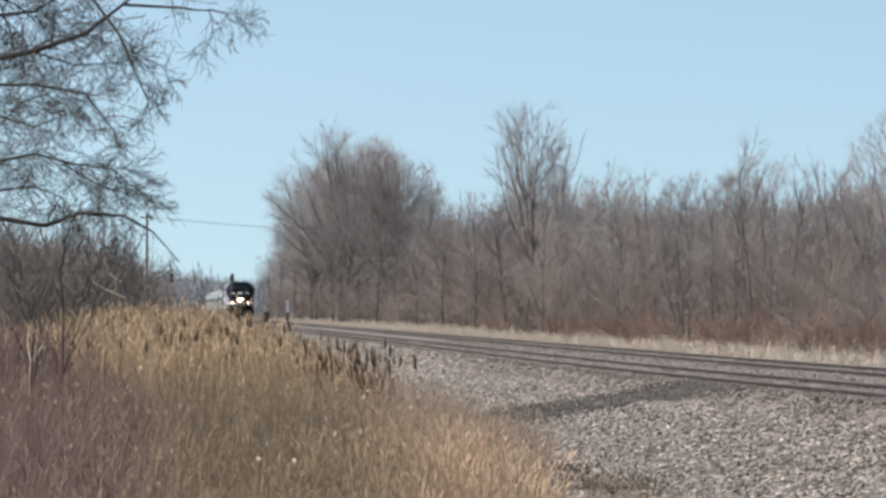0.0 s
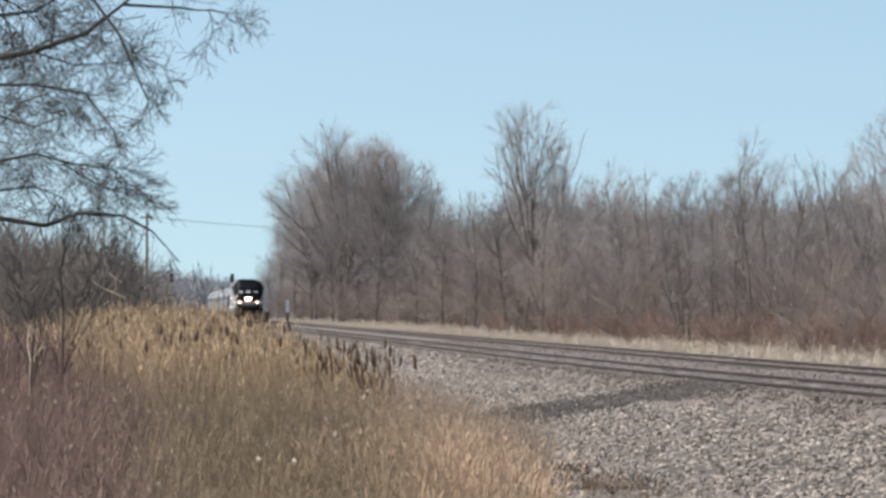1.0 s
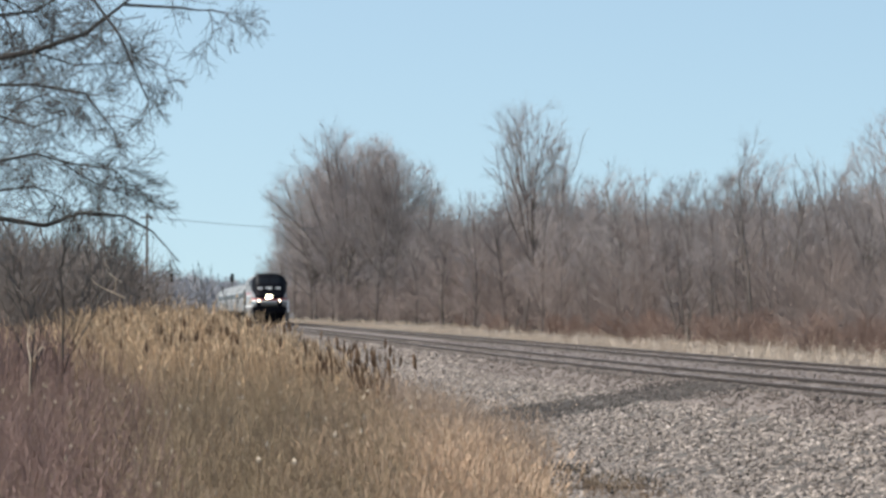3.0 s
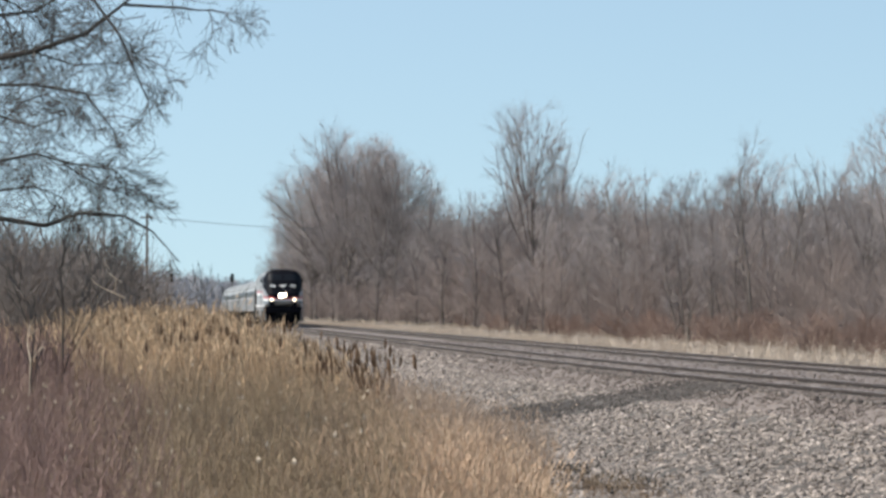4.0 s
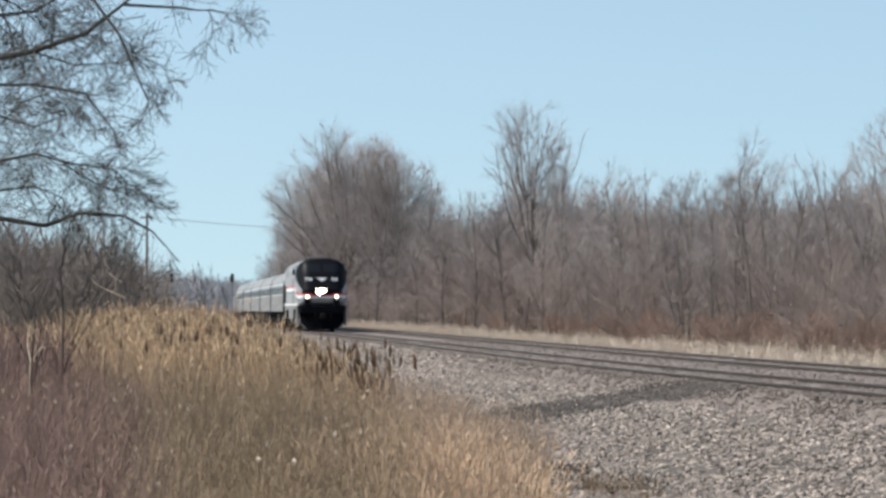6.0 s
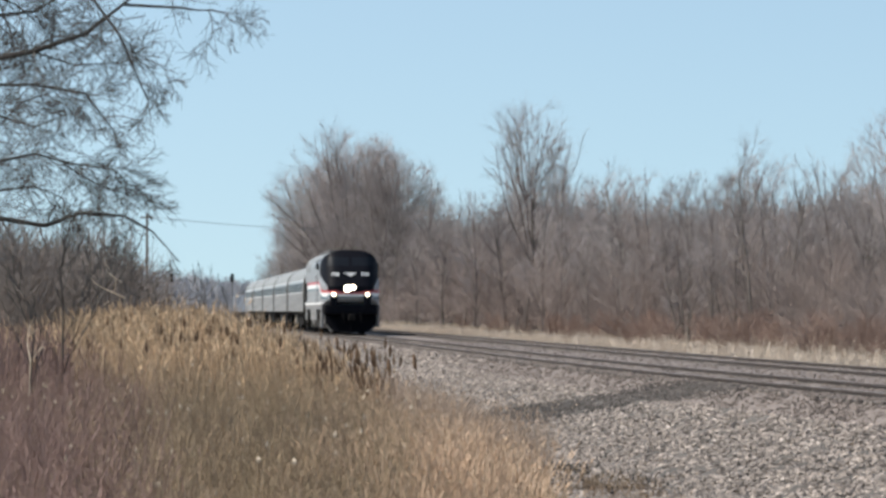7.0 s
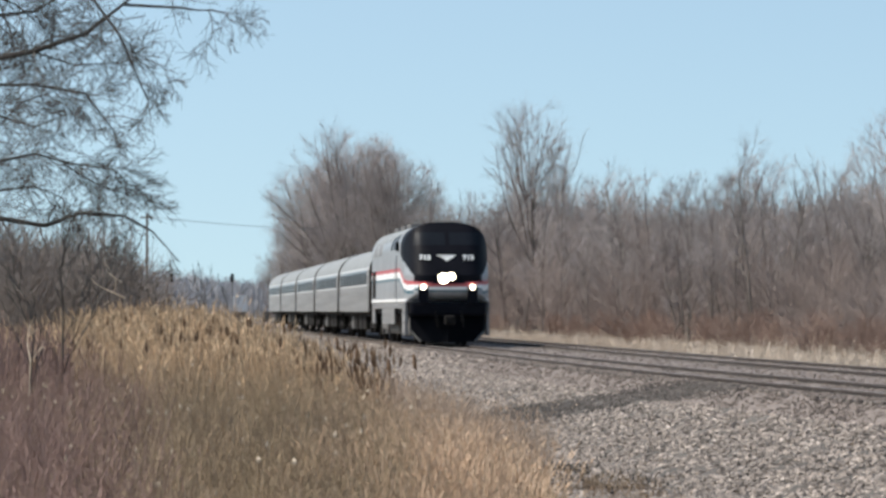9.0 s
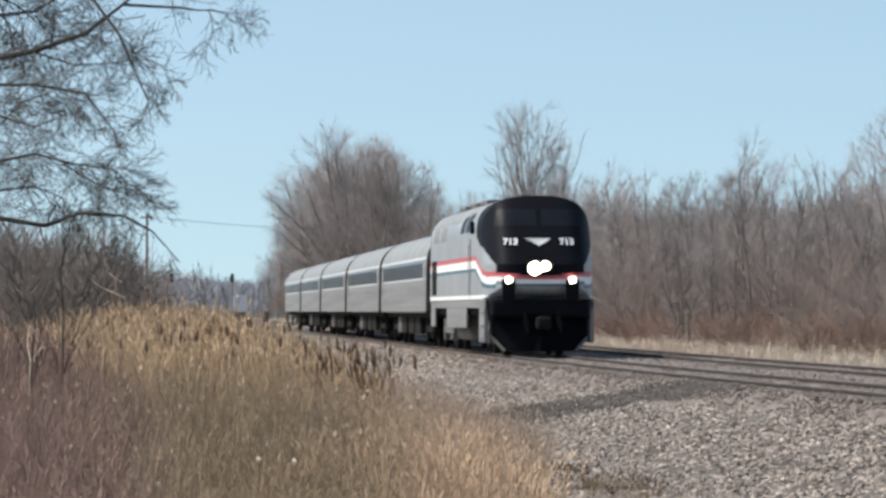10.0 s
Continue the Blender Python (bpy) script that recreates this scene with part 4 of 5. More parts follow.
# saplings among the reeds
for i, (px, top, d) in enumerate(((115, 190, 72.0), (300, 60, 150.0), (345, 110, 160.0), (410, 60, 190.0), (40, 120, 70.0))):
    t = bare_tree("sapling", 160 + i, 3.0, "thin dark leafless sapling among the reeds", (DARK_BARK, FINE_TWIG),
                  dict(steps=[6, 4, 3, 2], levels=3, forks=[1, 1, 1], bare=[0.4, 0.2, 0.1], thin=0.005, spread=0.4), girth=0.5, thin=True)
    tagged(t, category="sapling", group="saplings among the reeds")
    t.matrix_basis = pose((px - 784) / 7206.0 * d, d, -1.25)
    k = (top * d / 7206.0 + 2.4) / 3.1
    t.scale = (k, k, k)


# ---- the tree that reaches in over the reeds ----
def reaching_tree():
    """A spreading tree beside the camera's field: its trunk stands out of view, its boughs droop into it."""
    rr = random.Random(11)
    segs = []
    bx, by = -7.4, 56.0
    cfg = dict(steps=[6, 6, 7, 6, 4], thin=0.0032, stray=1.0, wobble=0.17, lift=-0.045, levels=4, bare=[0.0, 0.15, 0.1, 0.1],
               forks=[1, 1, 1, 1], spread=0.55, shrink=0.62)

    def bough(points, r, many=1.3):
        pts = [Vector(p) for p in points]
        n = len(pts) - 1
        for i in range(n):
            for q in range(3):
                a, b = pts[i].lerp(pts[i + 1], q / 3), pts[i].lerp(pts[i + 1], (q + 1) / 3)
                j = (i * 3 + q) / (3 * n)
                ra, rb = r * (1 - 0.85 * j), r * (1 - 0.85 * (j + 1 / (3 * n)))
                segs.append((*a, *b, ra, rb, 1))
                way = (b - a).normalized()
                for _ in range(int(many + rr.random())):
                    side = Vector((rr.gauss(0.1, 0.6), rr.gauss(0, 1), rr.gauss(-0.25, 0.8)))
                    side = (side - way * side.dot(way)).normalized()
                    grow(segs, b, way * 0.5 + side * 0.7, rr.uniform(0.45, 1.1) * (1.1 - 0.55 * j), max(0.006, rb * 0.35), 2, rr, cfg)

    def spot(px, py, d):
        return ((px - 784) / 7206.0 * d, d, 1.21 + (550 - py) / 7206.0 * d)

    trunk = [(bx, by, -1.3), (bx + 0.15, by, 1.5), (bx, by + 0.1, 4.0), (bx - 0.2, by, 7.5), (bx + 0.1, by, 11.0)]
    for i in range(4):
        segs.append((*trunk[i], *trunk[i + 1], 0.26 - 0.05 * i, 0.21 - 0.05 * i, 0))
    bough([trunk[2], spot(-40, 110, 55.5), spot(60, 90, 55), spot(150, 60, 55), spot(220, 5, 54.5), spot(300, -60, 54)], 0.06)
    bough([spot(218, 8, 54.5), spot(290, 12, 54.5), spot(325, 14, 54.4), spot(350, 18, 54.3), spot(375, 17, 54.2), spot(398, 22, 54)], 0.024, 0.3)
    bough([trunk[2], spot(-30, 30, 56.5), spot(60, 20, 57), spot(130, -20, 57)], 0.05)
    bough([trunk[3], spot(40, -60, 55), spot(150, -20, 54.6), spot(210, 60, 54.2), spot(240, 130, 54), spot(262, 180, 54)], 0.035)
    bough([spot(60, 92, 55), spot(130, 115, 55.2), spot(200, 112, 55.4), spot(290, 122, 55.4)], 0.018)
    bough([trunk[2], spot(-20, 200, 56), spot(60, 225, 56), spot(110, 205, 56)], 0.03)
    bough([trunk[1], spot(-20, 290, 57), spot(60, 272, 57), spot(130, 290, 57), spot(200, 300, 57), spot(235, 330, 57)], 0.03, 1.3)
    bough([trunk[1], spot(-10, 385, 55), spot(80, 400, 55), spot(140, 378, 55), spot(220, 382, 55), spot(270, 410, 55), spot(318, 464, 55)], 0.045, 0.6)
    bough([trunk[2], spot(-20, 150, 54), spot(60, 150, 54), spot(150, 165, 54), spot(200, 230, 54), spot(215, 270, 54)], 0.03)
    bough([trunk[3], spot(-20, -40, 57), spot(20, 60, 57), spot(30, 160, 57)], 0.03)
    bough([trunk[3], spot(-30, -20, 56), spot(30, 10, 56), spot(90, 60, 56), spot(120, 150, 56)], 0.025, 0.5)
    bough([trunk[2], spot(-20, 240, 55), spot(40, 180, 55), spot(100, 160, 55), spot(170, 190, 55)], 0.02, 0.6)
    bough([trunk[1], spot(-20, 340, 58), spot(60, 330, 58), spot(110, 350, 58)], 0.03)
    bough([spot(110, 290, 57), spot(180, 330, 57), spot(240, 350, 57), spot(290, 372, 57)], 0.012, 0.8)
    starts = [q for q in segs if q[8] == 1]
    for _ in range(95):
        q = Vector(rr.choice(starts)[3:6])
        if q.x > -3.75:
            continue
        d = Vector((rr.gauss(0.45, 0.5), rr.gauss(0, 0.4), rr.gauss(0.2, 0.45))).normalized()
        n, step, r = rr.randint(7, 12), rr.uniform(0.08, 0.13), rr.uniform(0.005, 0.009)
        if q.x > -4.4:
            n = 4
        for i in range(n):
            d = (d + Vector((rr.gauss(0.02, 0.1), rr.gauss(0, 0.1), rr.gauss(-0.13, 0.08)))).normalized()
            p = q + d * step
            segs.append((*q, *p, r * (1 - 0.6 * i / n), r * (1 - 0.6 * (i + 1) / n), 2))
            q = p
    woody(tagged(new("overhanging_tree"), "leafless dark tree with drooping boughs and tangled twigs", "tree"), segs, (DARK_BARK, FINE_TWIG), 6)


reaching_tree()

def dead_limb(points, r, seed):
    """A pale broken limb lying among the weeds."""
    rr = random.Random(seed)
    cfg = dict(steps=[3, 3, 3, 2], thin=0.006, stray=1.0, wobble=0.15, lift=0.05, levels=2, bare=[0.1, 0.1], forks=[1, 1], spread=0.5, shrink=0.5)
    segs = []
    for i in range(len(points) - 1):
        a, b_ = Vector(points[i]), Vector(points[i + 1])
        segs.append((*a, *b_, r * (1 - 0.2 * i), r * (0.8 - 0.2 * i), 0))
        grow(segs, b_, (b_ - a).normalized() + Vector((rr.gauss(0, 0.6), 0, 0.5)), 0.3, r * 0.4, 1, rr, cfg)
    woody(tagged(new("dead_limb"), "pale bleached dead limb among the weeds", "dead branch", "dead limbs"), segs, (FLUFF, FLUFF))


def view_spot(px, py, d):
    return ((px - 784) / 7206.0 * d, d, 1.21 + (550 - py) / 7206.0 * d)


dead_limb([view_spot(52, 700, 62), view_spot(54, 640, 62), view_spot(48, 605, 62.2)], 0.012, 1)
dead_limb([view_spot(222, 528, 120), view_spot(200, 518, 120), view_spot(178, 508, 120)], 0.025, 2)
dead_limb([view_spot(215, 500, 120), view_spot(200, 490, 120), view_spot(188, 480, 120)], 0.022, 3)

# ---- reeds and dead grass ----
gr = np.random.default_rng(9)


def bearing(pts):
    return 784 + 7206.0 * pts[:, 0] / pts[:, 1]


def across_line(pts):
    return NX * pts[:, 0] + NY * pts[:, 1]


pts = scatter(gr, 34000, 58, 190, -0.12, 0.02, lambda x, y, s, a: (a < 5.0 - 1.2 * gr.uniform(0, 1, len(a)) ** 3) & (gr.uniform(0, 1, len(a)) < (y - 72) / 30) & ((x > -0.09 * y) | (gr.uniform(0, 1, len(a)) < 0.3)), 1.15)
tall = np.interp(across_line(pts), [-20, 2.3, 3.3, 4.1, 5.2], [1.06, 1.04, 0.86, 0.7, 0.6]) * np.interp(bearing(pts), [-100, 60, 140, 220, 500], [0.72, 0.8, 0.93, 1.0, 1.0])
tall *= np.interp(pts[:, 1], [72, 100], [0.8, 1.0]) * clumps(pts, 1.6, 0.12, 1)
stuff("reeds", stems_mesh("reeds", pts, gr.uniform(1.5, 2.4, len(pts)) * tall, REED, 0.006, 4, gr, 0.24, 0.013, 0.08, 0.22, 0.2, 0.25), "golden dry reeds standing in the ditch", "reeds")
pts = scatter(gr, 46000, 25, 96, -0.12, 0.03, lambda x, y, s, a: (a < 4.6 - 0.8 * gr.uniform(0, 1, len(a))) & ((a < 1.9 + gr.uniform(0, 1.2, len(a))) | (y > 60) | (y < 33) | (x < -0.006 * y) | (gr.uniform(0, 1, len(a)) < 0.25)), 1.1)
pts = patchy(gr, pts, 0.9, 1.0, 2)
stuff("dead_weeds", stems_mesh("dead_weeds", pts, gr.uniform(0.5, 1.35, len(pts)) * clumps(pts, 0.8, 0.4, 2) * np.interp(pts[:, 1], [30, 60, 80, 96], [0.9, 1.05, 1.3, 1.4]) * np.interp(across_line(pts), [3.0, 4.4], [1.0, 0.55]), WEED, 0.0032, 5, gr, 0, 0, 0.09, 0.18, 0.13, 0.3), "tangled brown dead weeds", "weeds")
pts = scatter(gr, 36000, 24, 92, -0.09, 0.03, lambda x, y, s, a: (a < 4.9 - 0.6 * gr.uniform(0, 1, len(a))) & ((a < 1.9 + gr.uniform(0, 1.2, len(a))) | (y > 60) | (x < -0.006 * y) | (gr.uniform(0, 1, len(a)) < 0.25)), 1.1)
pts = patchy(gr, pts, 0.7, 1.0, 3)
stuff("dry_grass", stems_mesh("dry_grass", pts, gr.uniform(0.5, 1.2, len(pts)) * clumps(pts, 0.7, 0.45, 3) * np.interp(pts[:, 1], [30, 60, 92], [0.9, 1.1, 1.5]) * np.interp(across_line(pts), [3.0, 4.4], [1.0, 0.6]), OLIVE, 0.0028, 4, gr, 0.05, 0.005, 0.09, 0.2, 0.16, 0.25), "olive brown dry grass", "grass")
pts = scatter(gr, 26000, 30, 66, -0.035, 0.028, lambda x, y, s, a: ((x > -0.004 * y) | (gr.uniform(0, 1, len(a)) < 0.3)) & (a < 5.3) & (x < 0.0245 * y) & (a > 1.5 + gr.uniform(0, 1.5, len(a))))
pts = patchy(gr, pts, 0.55, 1.1, 4)
low = np.interp(across_line(pts), [3.4, 4.3, 5.3], [1.0, 0.68, 0.3])
stuff("pale_grass", stems_mesh("pale_grass", pts, gr.uniform(0.45, 1.2, len(pts)) * low * clumps(pts, 0.5, 0.5, 4), STRAW, 0.0026, 4, gr, 0.1, 0.005, 0.12, 0.3, 0.2, 0.28), "pale straw-coloured grass tuft at the foot of the bank", "grass")
pts = scatter(gr, 22000, 21, 80, -0.12, -0.05, lambda x, y, s, a: x < -0.066 * y - gr.uniform(0, 1.4, len(x)))
stuff("brambles", stems_mesh("brambles", pts, gr.uniform(0.7, 1.6, len(pts)) * clumps(pts, 0.8, 0.45, 5), BRAMBLE, 0.003, 4, gr, 0, 0, 0.17, 0.35, 0.14, 0.4), "thin red-brown bramble canes", "brambles")
pts = scatter(gr, 9000, 70, 135, -0.125, -0.07, lambda x, y, s, a: x < -0.086 * y - gr.uniform(0, 0.8, len(x)))
stuff("bramble_thicket", stems_mesh("bramble_thicket", pts, gr.uniform(1.0, 2.1, len(pts)) * clumps(pts, 1.5, 0.25, 8), BRAMBLE, 0.007, 3, gr, 0, 0, 0.2, 0.45), "dark red-brown bramble thicket beside the reeds", "brambles")
# thin weeds that climb the foot of the bank
s = 62 + 52 * gr.uniform(0, 1, 6500)
a = 4.4 + 2.1 * gr.uniform(0, 1, len(s)) ** 1.8
x, y, z = place(s, a, ground_z(a - sway(s)) - 0.02, bend=False)
pts = np.stack([x, y, z], axis=1)
stuff("bank_weeds", stems_mesh("bank_weeds", pts, gr.uniform(0.3, 0.95, len(s)) * clumps(pts, 1.2, 0.4, 7), STRAW_BROWN, 0.004, 4, gr, 0.06, 0.006, 0.12, 0.25, 0.18, 0.3), "thin brown weeds at the foot of the stone bank", "weeds")
s = np.concatenate([60.0 + gr.normal(0, 1.0, 320), 54.5 + gr.normal(0, 1.6, 260)])
a = np.concatenate([5.35 + gr.normal(0, 0.18, 320), 5.35 + gr.normal(0, 0.4, 260)])
x, y, z = place(s, a, ground_z(a) - 0.02)
stuff("dark_weeds", stems_mesh("dark_weeds", np.stack([x, y, z], axis=1), gr.uniform(0.05, 0.16, len(s)), DARK_BARK, 0.006, 3, gr, 0, 0, 0.4, 0.5), "low dark withered weeds on the stones", "weeds")
s = 54.0 + gr.normal(0, 2.6, 900)
a = 5.0 + gr.normal(0, 0.35, len(s))
x, y, z = place(s, a, ground_z(a) - 0.02)
pts = patchy(gr, np.stack([x, y, z], axis=1), 0.6, 1.2, 12)
stuff("low_weeds", stems_mesh("low_weeds", pts, gr.uniform(0.06, 0.22, len(pts)), WEED, 0.005, 4, gr, 0, 0, 0.35, 0.5, 0.3, 0.5), "low brown weeds among the stones", "weeds")
# cattails at the edge of the reeds
pts = scatter(gr, 260, 66, 112, -0.05, -0.012, lambda x, y, s, a: (a > 3.0) & (a < 4.9))
stuff("cattails", stems_mesh("cattails", pts, gr.uniform(0.95, 1.7, len(pts)), SPIKE, 0.007, 1, gr, 0.24, 0.03, 0.05, 0.06), "brown cattail heads on dry stalks", "cattails")


def lone_cattail(px, py, d):
    """A single cattail that stands clear of the others."""
    x, y, z = view_spot(px, py, d)
    c = tagged(new("cattail"), "single brown cattail at the foot of the bank", "cattail", "lone cattails")
    base = float(ground_z(NX * x + NY * y - sway(SX * x + SY * y))) - 0.05
    v, f = chain([(x + 0.03, y, base), (x + 0.01, y, (base + z) / 2), (x, y, z)], [0.008, 0.007, 0.005], 5)
    part("stalk", fast_mesh("stalk", v, f, [REED], smooth=True), None, c)
    v, f = chain([(x, y, z - 0.02), (x - 0.005, y, z), (x - 0.012, y, z + 0.12), (x - 0.022, y, z + 0.24), (x - 0.024, y, z + 0.27)], [0.008, 0.028, 0.036, 0.027, 0.004], 8)
    part("head", fast_mesh("head", v, f, [SPIKE], smooth=True), None, c, "brown velvety seed head")
    v, f = chain([(x - 0.02, y, base + 0.1), (x - 0.05, y, (base + z) / 2), (x - 0.13, y, z - 0.2)], [0.006, 0.009, 0.002], 3)
    part("leaf", fast_mesh("leaf", v, f, [REED]), None, c, "long dry leaf")


for q in ((735, 652, 72.0), (664, 648, 78.0), (633, 640, 80.0), (598, 618, 86.0), (690, 660, 76.0)):
    lone_cattail(*q)
pts = scatter(gr, 150, 70, 150, -0.09, -0.03, lambda x, y, s, a: a < 3.5)
stuff("reed_cattails", stems_mesh("reed_cattails", pts, gr.uniform(1.6, 2.2, len(pts)), SPIKE, 0.007, 1, gr, 0.24, 0.036, 0.05, 0.06), "brown cattail heads among golden reeds", "cattails")
pts = scatter(gr, 110, 34, 84, -0.11, 0.0, lambda x, y, s, a: a < 4.0)
stuff("seed_heads", stems_mesh("seed_heads", pts, gr.uniform(0.95, 1.45, len(pts)), FLUFF, 0.004, 0, gr, 0.07, 0.022, 0.1, 0.2), "white fluffy seed heads among dead weeds", "seed heads")
# grass strip beyond the far track
s = 60 + 460 * gr.uniform(0, 1, 24000) ** 1.5
a = 17.2 + gr.uniform(0, 4.8, len(s))
x, y, z = place(s, a, ground_z(a) - 0.03)
pts = np.stack([x, y, z], axis=1)
stuff("verge_grass", stems_mesh("verge_grass", pts, gr.uniform(0.18, 0.6, len(s)) * clumps(pts, 2.0, 0.75, 6), VERGE, 0.009, 2, gr, 0, 0, 0.3, 0.5), "pale dry grass along the far side of the tracks", "grass")
s = 62 + 330 * gr.uniform(0, 1, 7000) ** 1.4
a = 19.9 + gr.uniform(0, 2.4, len(s))
x, y, z = place(s, a, ground_z(a) - 0.03)
pts = patchy(gr, np.stack([x, y, z], axis=1), 3.0, 1.2, 9)
stuff("tall_verge_grass", stems_mesh("tall_verge_grass", pts, gr.uniform(0.35, 0.8, len(pts)) * clumps(pts, 2.0, 0.5, 9), VERGE, 0.006, 4, gr, 0.1, 0.006, 0.2, 0.35, 0.2, 0.4), "tall tan dead grass before the wood", "grass")
# thickets deep in the wood, seen between its trees
s = at_bearing(gr.uniform(480, 1640, 30000), 46.0)
a = 46 + gr.uniform(-6, 10, len(s))
x, y, z = place(s, a, ground_z(a) - 0.1, bend=False)
pts = np.stack([x, y, z], axis=1)
high = np.interp(bearing(pts), SKY_X, SKY_Y) * gr.uniform(0.2, 0.76, len(s)) * y / 7206.0 + 1.5
stuff("deep_thicket", stems_mesh("deep_thicket", pts, high, BRUSH, 0.022, 3, gr, 0, 0, 0.1, 0.2), "grey brown thicket deep in the leafless wood", "thicket")


# ---- loose stones ----
def stones(name, s, a, size, mat, label, seed):
    """Crushed stones: jittered octahedra, half sunk in the bank."""
    r = np.random.default_rng(seed)
    n = len(s)
    x, y, z = place(s, a, ground_z(a))
    c = np.stack([x, y, z + size * 0.34], axis=1)
    o = np.array([[1, 0, 0], [-1, 0, 0], [0, 1, 0], [0, -1, 0], [0, 0, 1], [0, 0, -1]], dtype=float)
    q = r.normal(0, 1, (n, 3, 3))
    q, _ = np.linalg.qr(q)
    pts_ = (o[None] * r.uniform(0.55, 1.1, (n, 6, 1)) * (1 + r.normal(0, 0.12, (n, 6, 3)))) @ q
    v = c[:, None] + pts_ * size[:, None, None] * np.array([[[1.0, 1.0, 0.75]]])
    tri = np.array([[0, 2, 4], [2, 1, 4], [1, 3, 4], [3, 0, 4], [2, 0, 5], [1, 2, 5], [3, 1, 5], [0, 3, 5]])
    f = (np.arange(n) * 6)[:, None, None] + tri[None]
    return stuff(name, fast_mesh(name, v.reshape(-1, 3), f.reshape(-1, 3), [mat]), label, "stones")


sr = np.random.default_rng(21)
n = 56000
s = 36 + 90 * sr.uniform(0, 1, n) ** 1.3
a = np.minimum(sr.uniform(4.2, 8.75, n), 8.75 - np.abs(sr.normal(0, 0.12, n)))
ok = (NX * a + SX * s) < 0.125 * s


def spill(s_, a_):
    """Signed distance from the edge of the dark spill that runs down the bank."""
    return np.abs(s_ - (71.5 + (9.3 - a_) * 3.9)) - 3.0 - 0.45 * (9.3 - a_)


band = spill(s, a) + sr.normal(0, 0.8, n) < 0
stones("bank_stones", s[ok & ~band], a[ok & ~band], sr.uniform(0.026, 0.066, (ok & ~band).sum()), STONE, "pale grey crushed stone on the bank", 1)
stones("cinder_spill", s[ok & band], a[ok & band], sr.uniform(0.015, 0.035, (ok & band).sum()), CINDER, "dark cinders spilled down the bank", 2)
m = 27000
s = 44 + 130 * sr.uniform(0, 1, m) ** 1.5
a = np.where(sr.uniform(0, 1, m) < 0.5, sr.uniform(8.4, 9.9, m), sr.uniform(9.9, 17.2, m))
stones("bed_stones", s, a, sr.uniform(0.02, 0.05, m), BED_STONE, "grimy brown grey ballast stones between the rails", 4)
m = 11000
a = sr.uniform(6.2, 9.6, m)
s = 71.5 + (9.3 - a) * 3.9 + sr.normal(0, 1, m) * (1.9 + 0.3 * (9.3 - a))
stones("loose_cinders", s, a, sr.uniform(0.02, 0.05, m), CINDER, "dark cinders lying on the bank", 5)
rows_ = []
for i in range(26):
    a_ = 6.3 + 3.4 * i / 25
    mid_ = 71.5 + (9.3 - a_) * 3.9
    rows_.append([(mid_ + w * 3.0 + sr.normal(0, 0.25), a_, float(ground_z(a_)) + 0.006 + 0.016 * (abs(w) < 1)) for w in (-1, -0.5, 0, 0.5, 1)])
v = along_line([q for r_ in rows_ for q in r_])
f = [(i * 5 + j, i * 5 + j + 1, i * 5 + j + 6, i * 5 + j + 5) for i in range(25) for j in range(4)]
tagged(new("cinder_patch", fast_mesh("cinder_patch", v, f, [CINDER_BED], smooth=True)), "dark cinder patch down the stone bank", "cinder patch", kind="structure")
s = sr.uniform(110, 260, 14000)
stones("far_bank_stones", s, sr.uniform(5.2, 9.35, len(s)), sr.uniform(0.05, 0.09, len(s)), STONE, "pale grey crushed stone farther along the bank", 3)


# ---- lineside things ----
def utility_pole():
    p = tagged(new("utility_pole"), "thin grey wooden utility pole beyond the reeds", "utility pole")
    d = 340.0
    x = (260 - 784) / 7206.0 * d
    top = 1.21 + 172 / 7206.0 * d
    bm = bmesh.new()
    rod(bm, (x, d, -1.4), (x, d, top), 0.15, 0.1, 10)
    part("post", bm, POLE, p)
    bm = bmesh.new()
    box(bm, (x, d, top - 0.35), (1.1, 0.12, 0.12), 0.02)
    part("crossarm", bm, POLE, p)
    for q in (-0.45, 0.0, 0.45):
        bm = bmesh.new()
        rod(bm, (x + q, d, top - 0.29), (x + q, d, top - 0.12), 0.04, n=8)
        part("insulator", bm, WIRE, p)
    # the wire that crosses the line
    pts_ = []
    for i in range(25):
        f = i / 24
        px, py = 262 + 300 * f, 383 + 22 * f + 4 * math.sin(math.pi * f)
        dd = d + 60 * f
        pts_.append(((px - 784) / 7206.0 * dd, dd, 1.21 + (550 - py) / 7206.0 * dd))
    v, f = tubes([(*pts_[i], *pts_[i + 1], 0.022, 0.022) for i in range(24)], 4)
    tagged(new("overhead_wire", fast_mesh("overhead_wire", v, f, [WIRE])), "thin sagging wire across the line", "wire")


utility_pole()


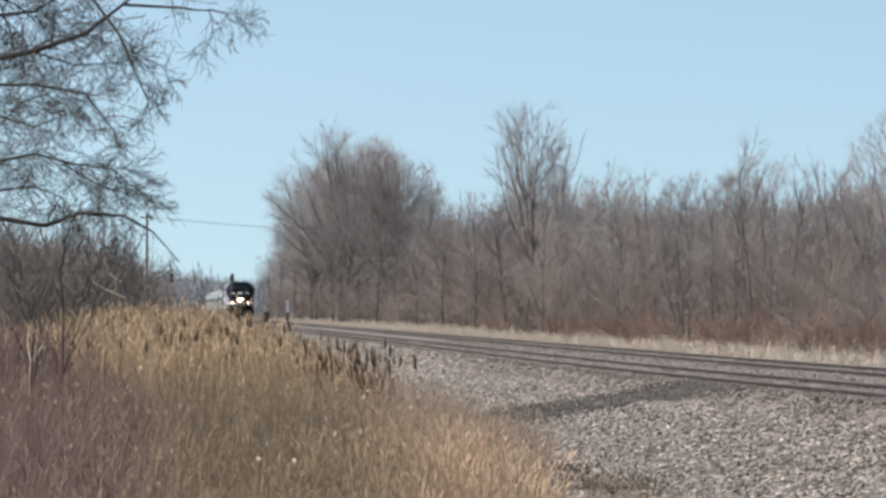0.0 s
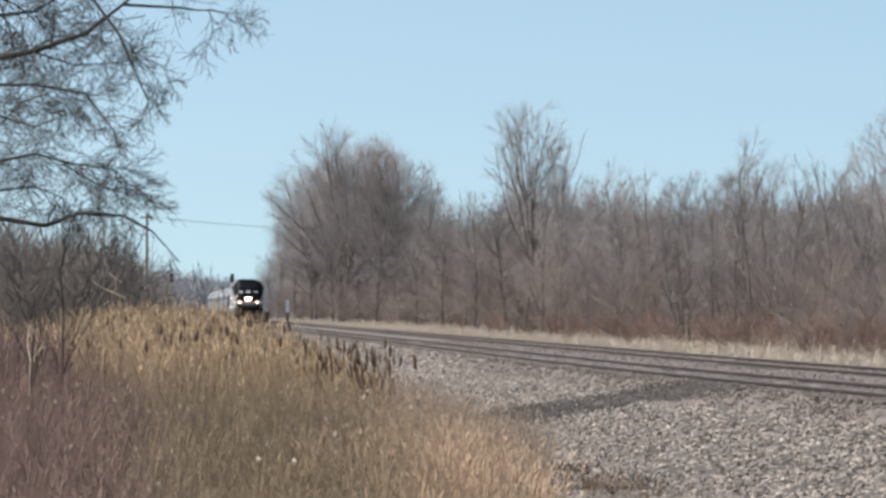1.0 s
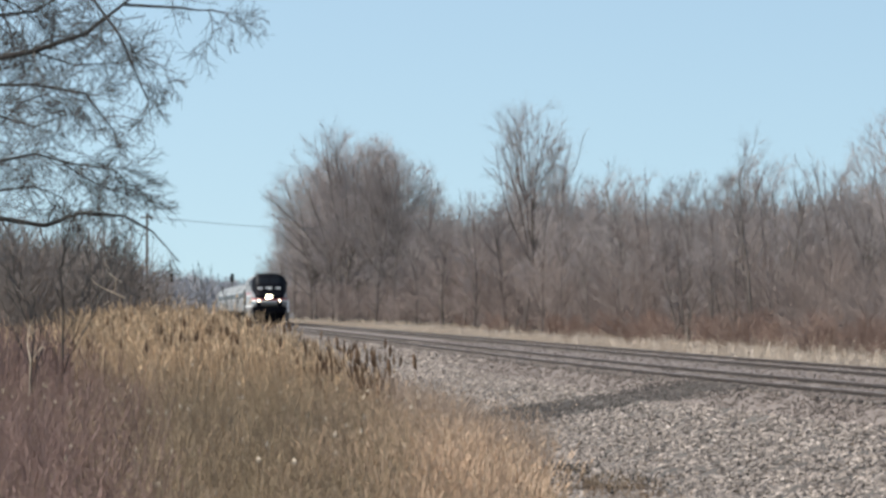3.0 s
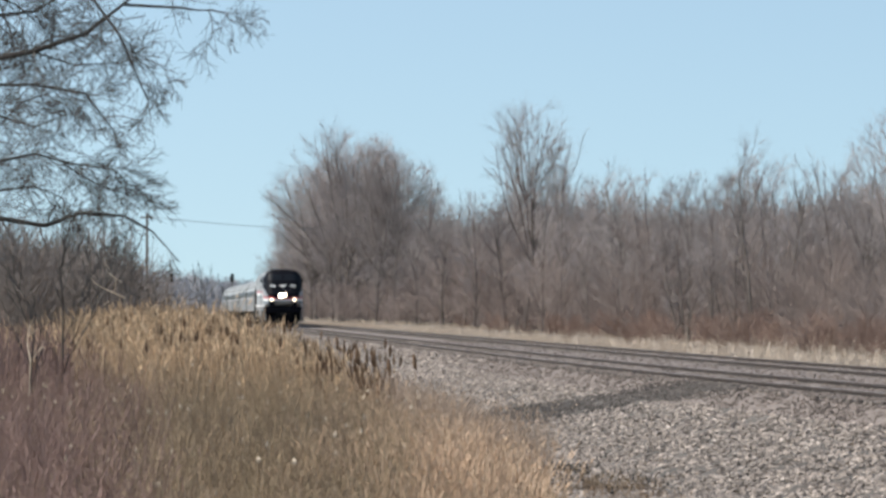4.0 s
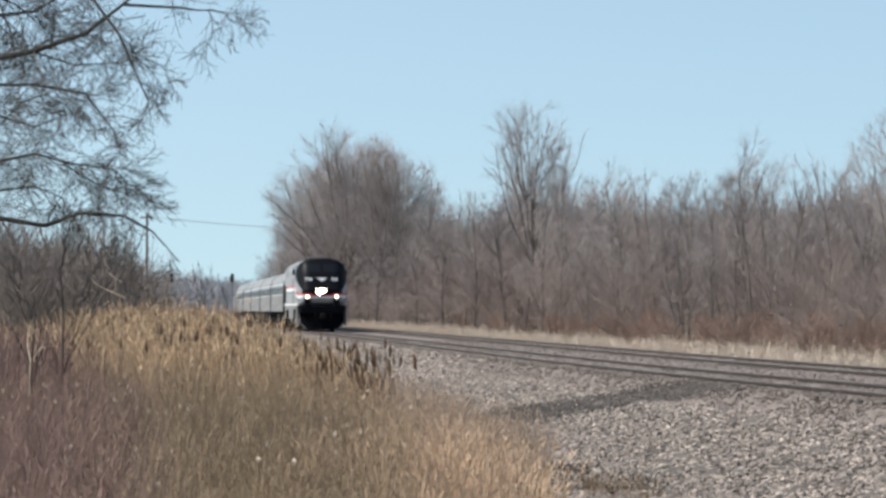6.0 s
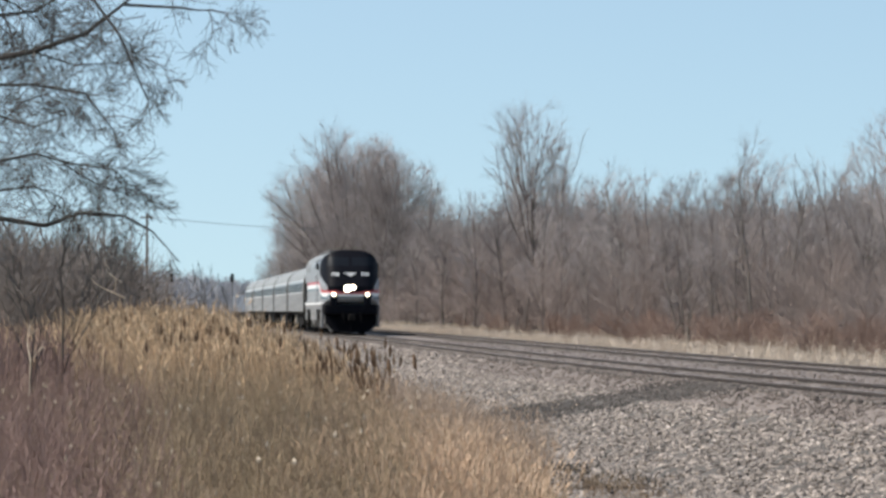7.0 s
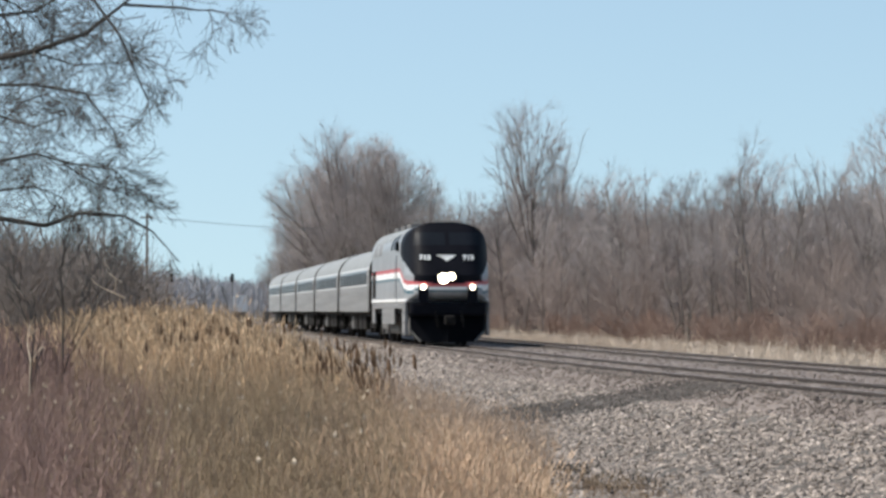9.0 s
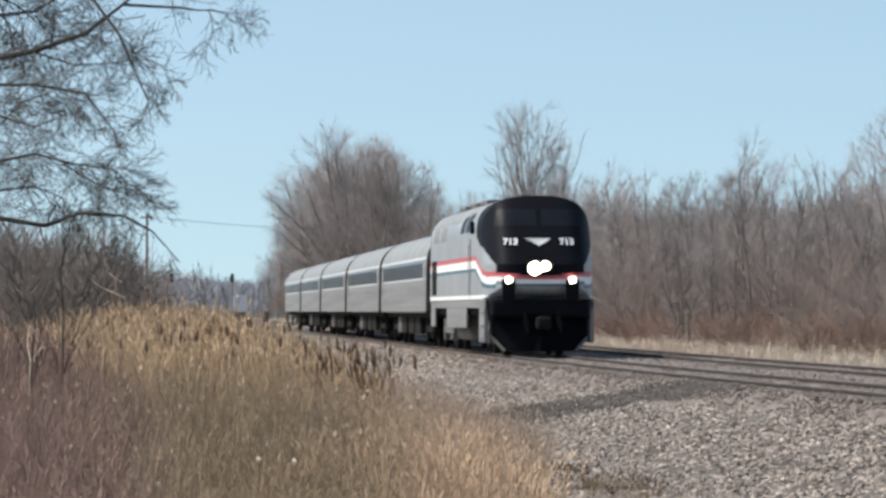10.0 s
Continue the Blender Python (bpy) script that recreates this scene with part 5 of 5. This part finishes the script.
def cabinet(px, py, d, w, h, name, mat, label):
    c = tagged(new(name), label, "equipment cabinet")
    x, z = (px - 784) / 7206.0 * d, 1.21 + (550 - py) / 7206.0 * d
    bm = bmesh.new()
    box(bm, (x, d, z + h / 2), (w, w, h), 0.03)
    part("body", bm, mat, c)
    bm = bmesh.new()
    box(bm, (x, d, z + h + 0.04), (w * 1.12, w * 1.12, 0.08), 0.02)
    part("roof", bm, mat, c)
    bm = bmesh.new()
    box(bm, (x, d, z - 0.6), (w * 0.7, w * 0.7, 1.3), 0.02)
    part("plinth", bm, POLE, c)


cabinet(509, 553, 480.0, 0.4, 1.4, "white_marker", WHITE, "small white lineside cabinet by the wood")
cabinet(425, 552, 620.0, 2.3, 2.4, "relay_hut", CABINET, "white relay hut beside the far end of the line")
cabinet(471, 566, 500.0, 0.8, 0.9, "switch_stand", POLE, "low dark switch case with a pale lid")


def signal_mast(px, top, d):
    m = tagged(new("railway_signal"), "railway signal with a tall dark head, its mast greyed for haze", "railway signal")
    x, z = (px - 784) / 7206.0 * d, 1.21 + (550 - top) / 7206.0 * d
    bm = bmesh.new()
    rod(bm, (x, d, -1.2), (x, d, z - 0.9), 0.06, n=8)
    # lighter grey than the head: distance haze put into the mast's colour
    part("mast", bm, UNDER_GREY, m)
    bm = bmesh.new()
    box(bm, (x, d, z - 0.55), (0.42, 0.2, 1.1), 0.06)
    head = part("head", bm, UNDER, m)
    for q in (-0.85, -0.5):
        bm = bmesh.new()
        rod(bm, (x, d - 0.3, z + q + 0.12), (x, d - 0.1, z + q + 0.12), 0.12, n=10)
        part("hood", bm, UNDER, head)


signal_mast(411, 485, 560.0)
signal_mast(304, 484, 520.0)


def motions():
    """The train runs at an even pace along the straight."""
    times = [0.0, 0.1, 0.2, 0.4] + [0.5 + 0.5 * i for i in range(19)] + [9.6, 9.8, 9.9, 10.0]
    times = sorted(set(round(t, 2) for t in times))
    for thing, back in TRAIN:
        rows = []
        for t in times:
            s = 108.6 + 33.0 * (10.0 - t) + back
            x, y, z = place(s, NEAR, 0.0, bend=False)
            rows.append((t, pose(x, y, 0.0, 0, 0, math.degrees(TURN))))
        walk(thing, rows)


motions()
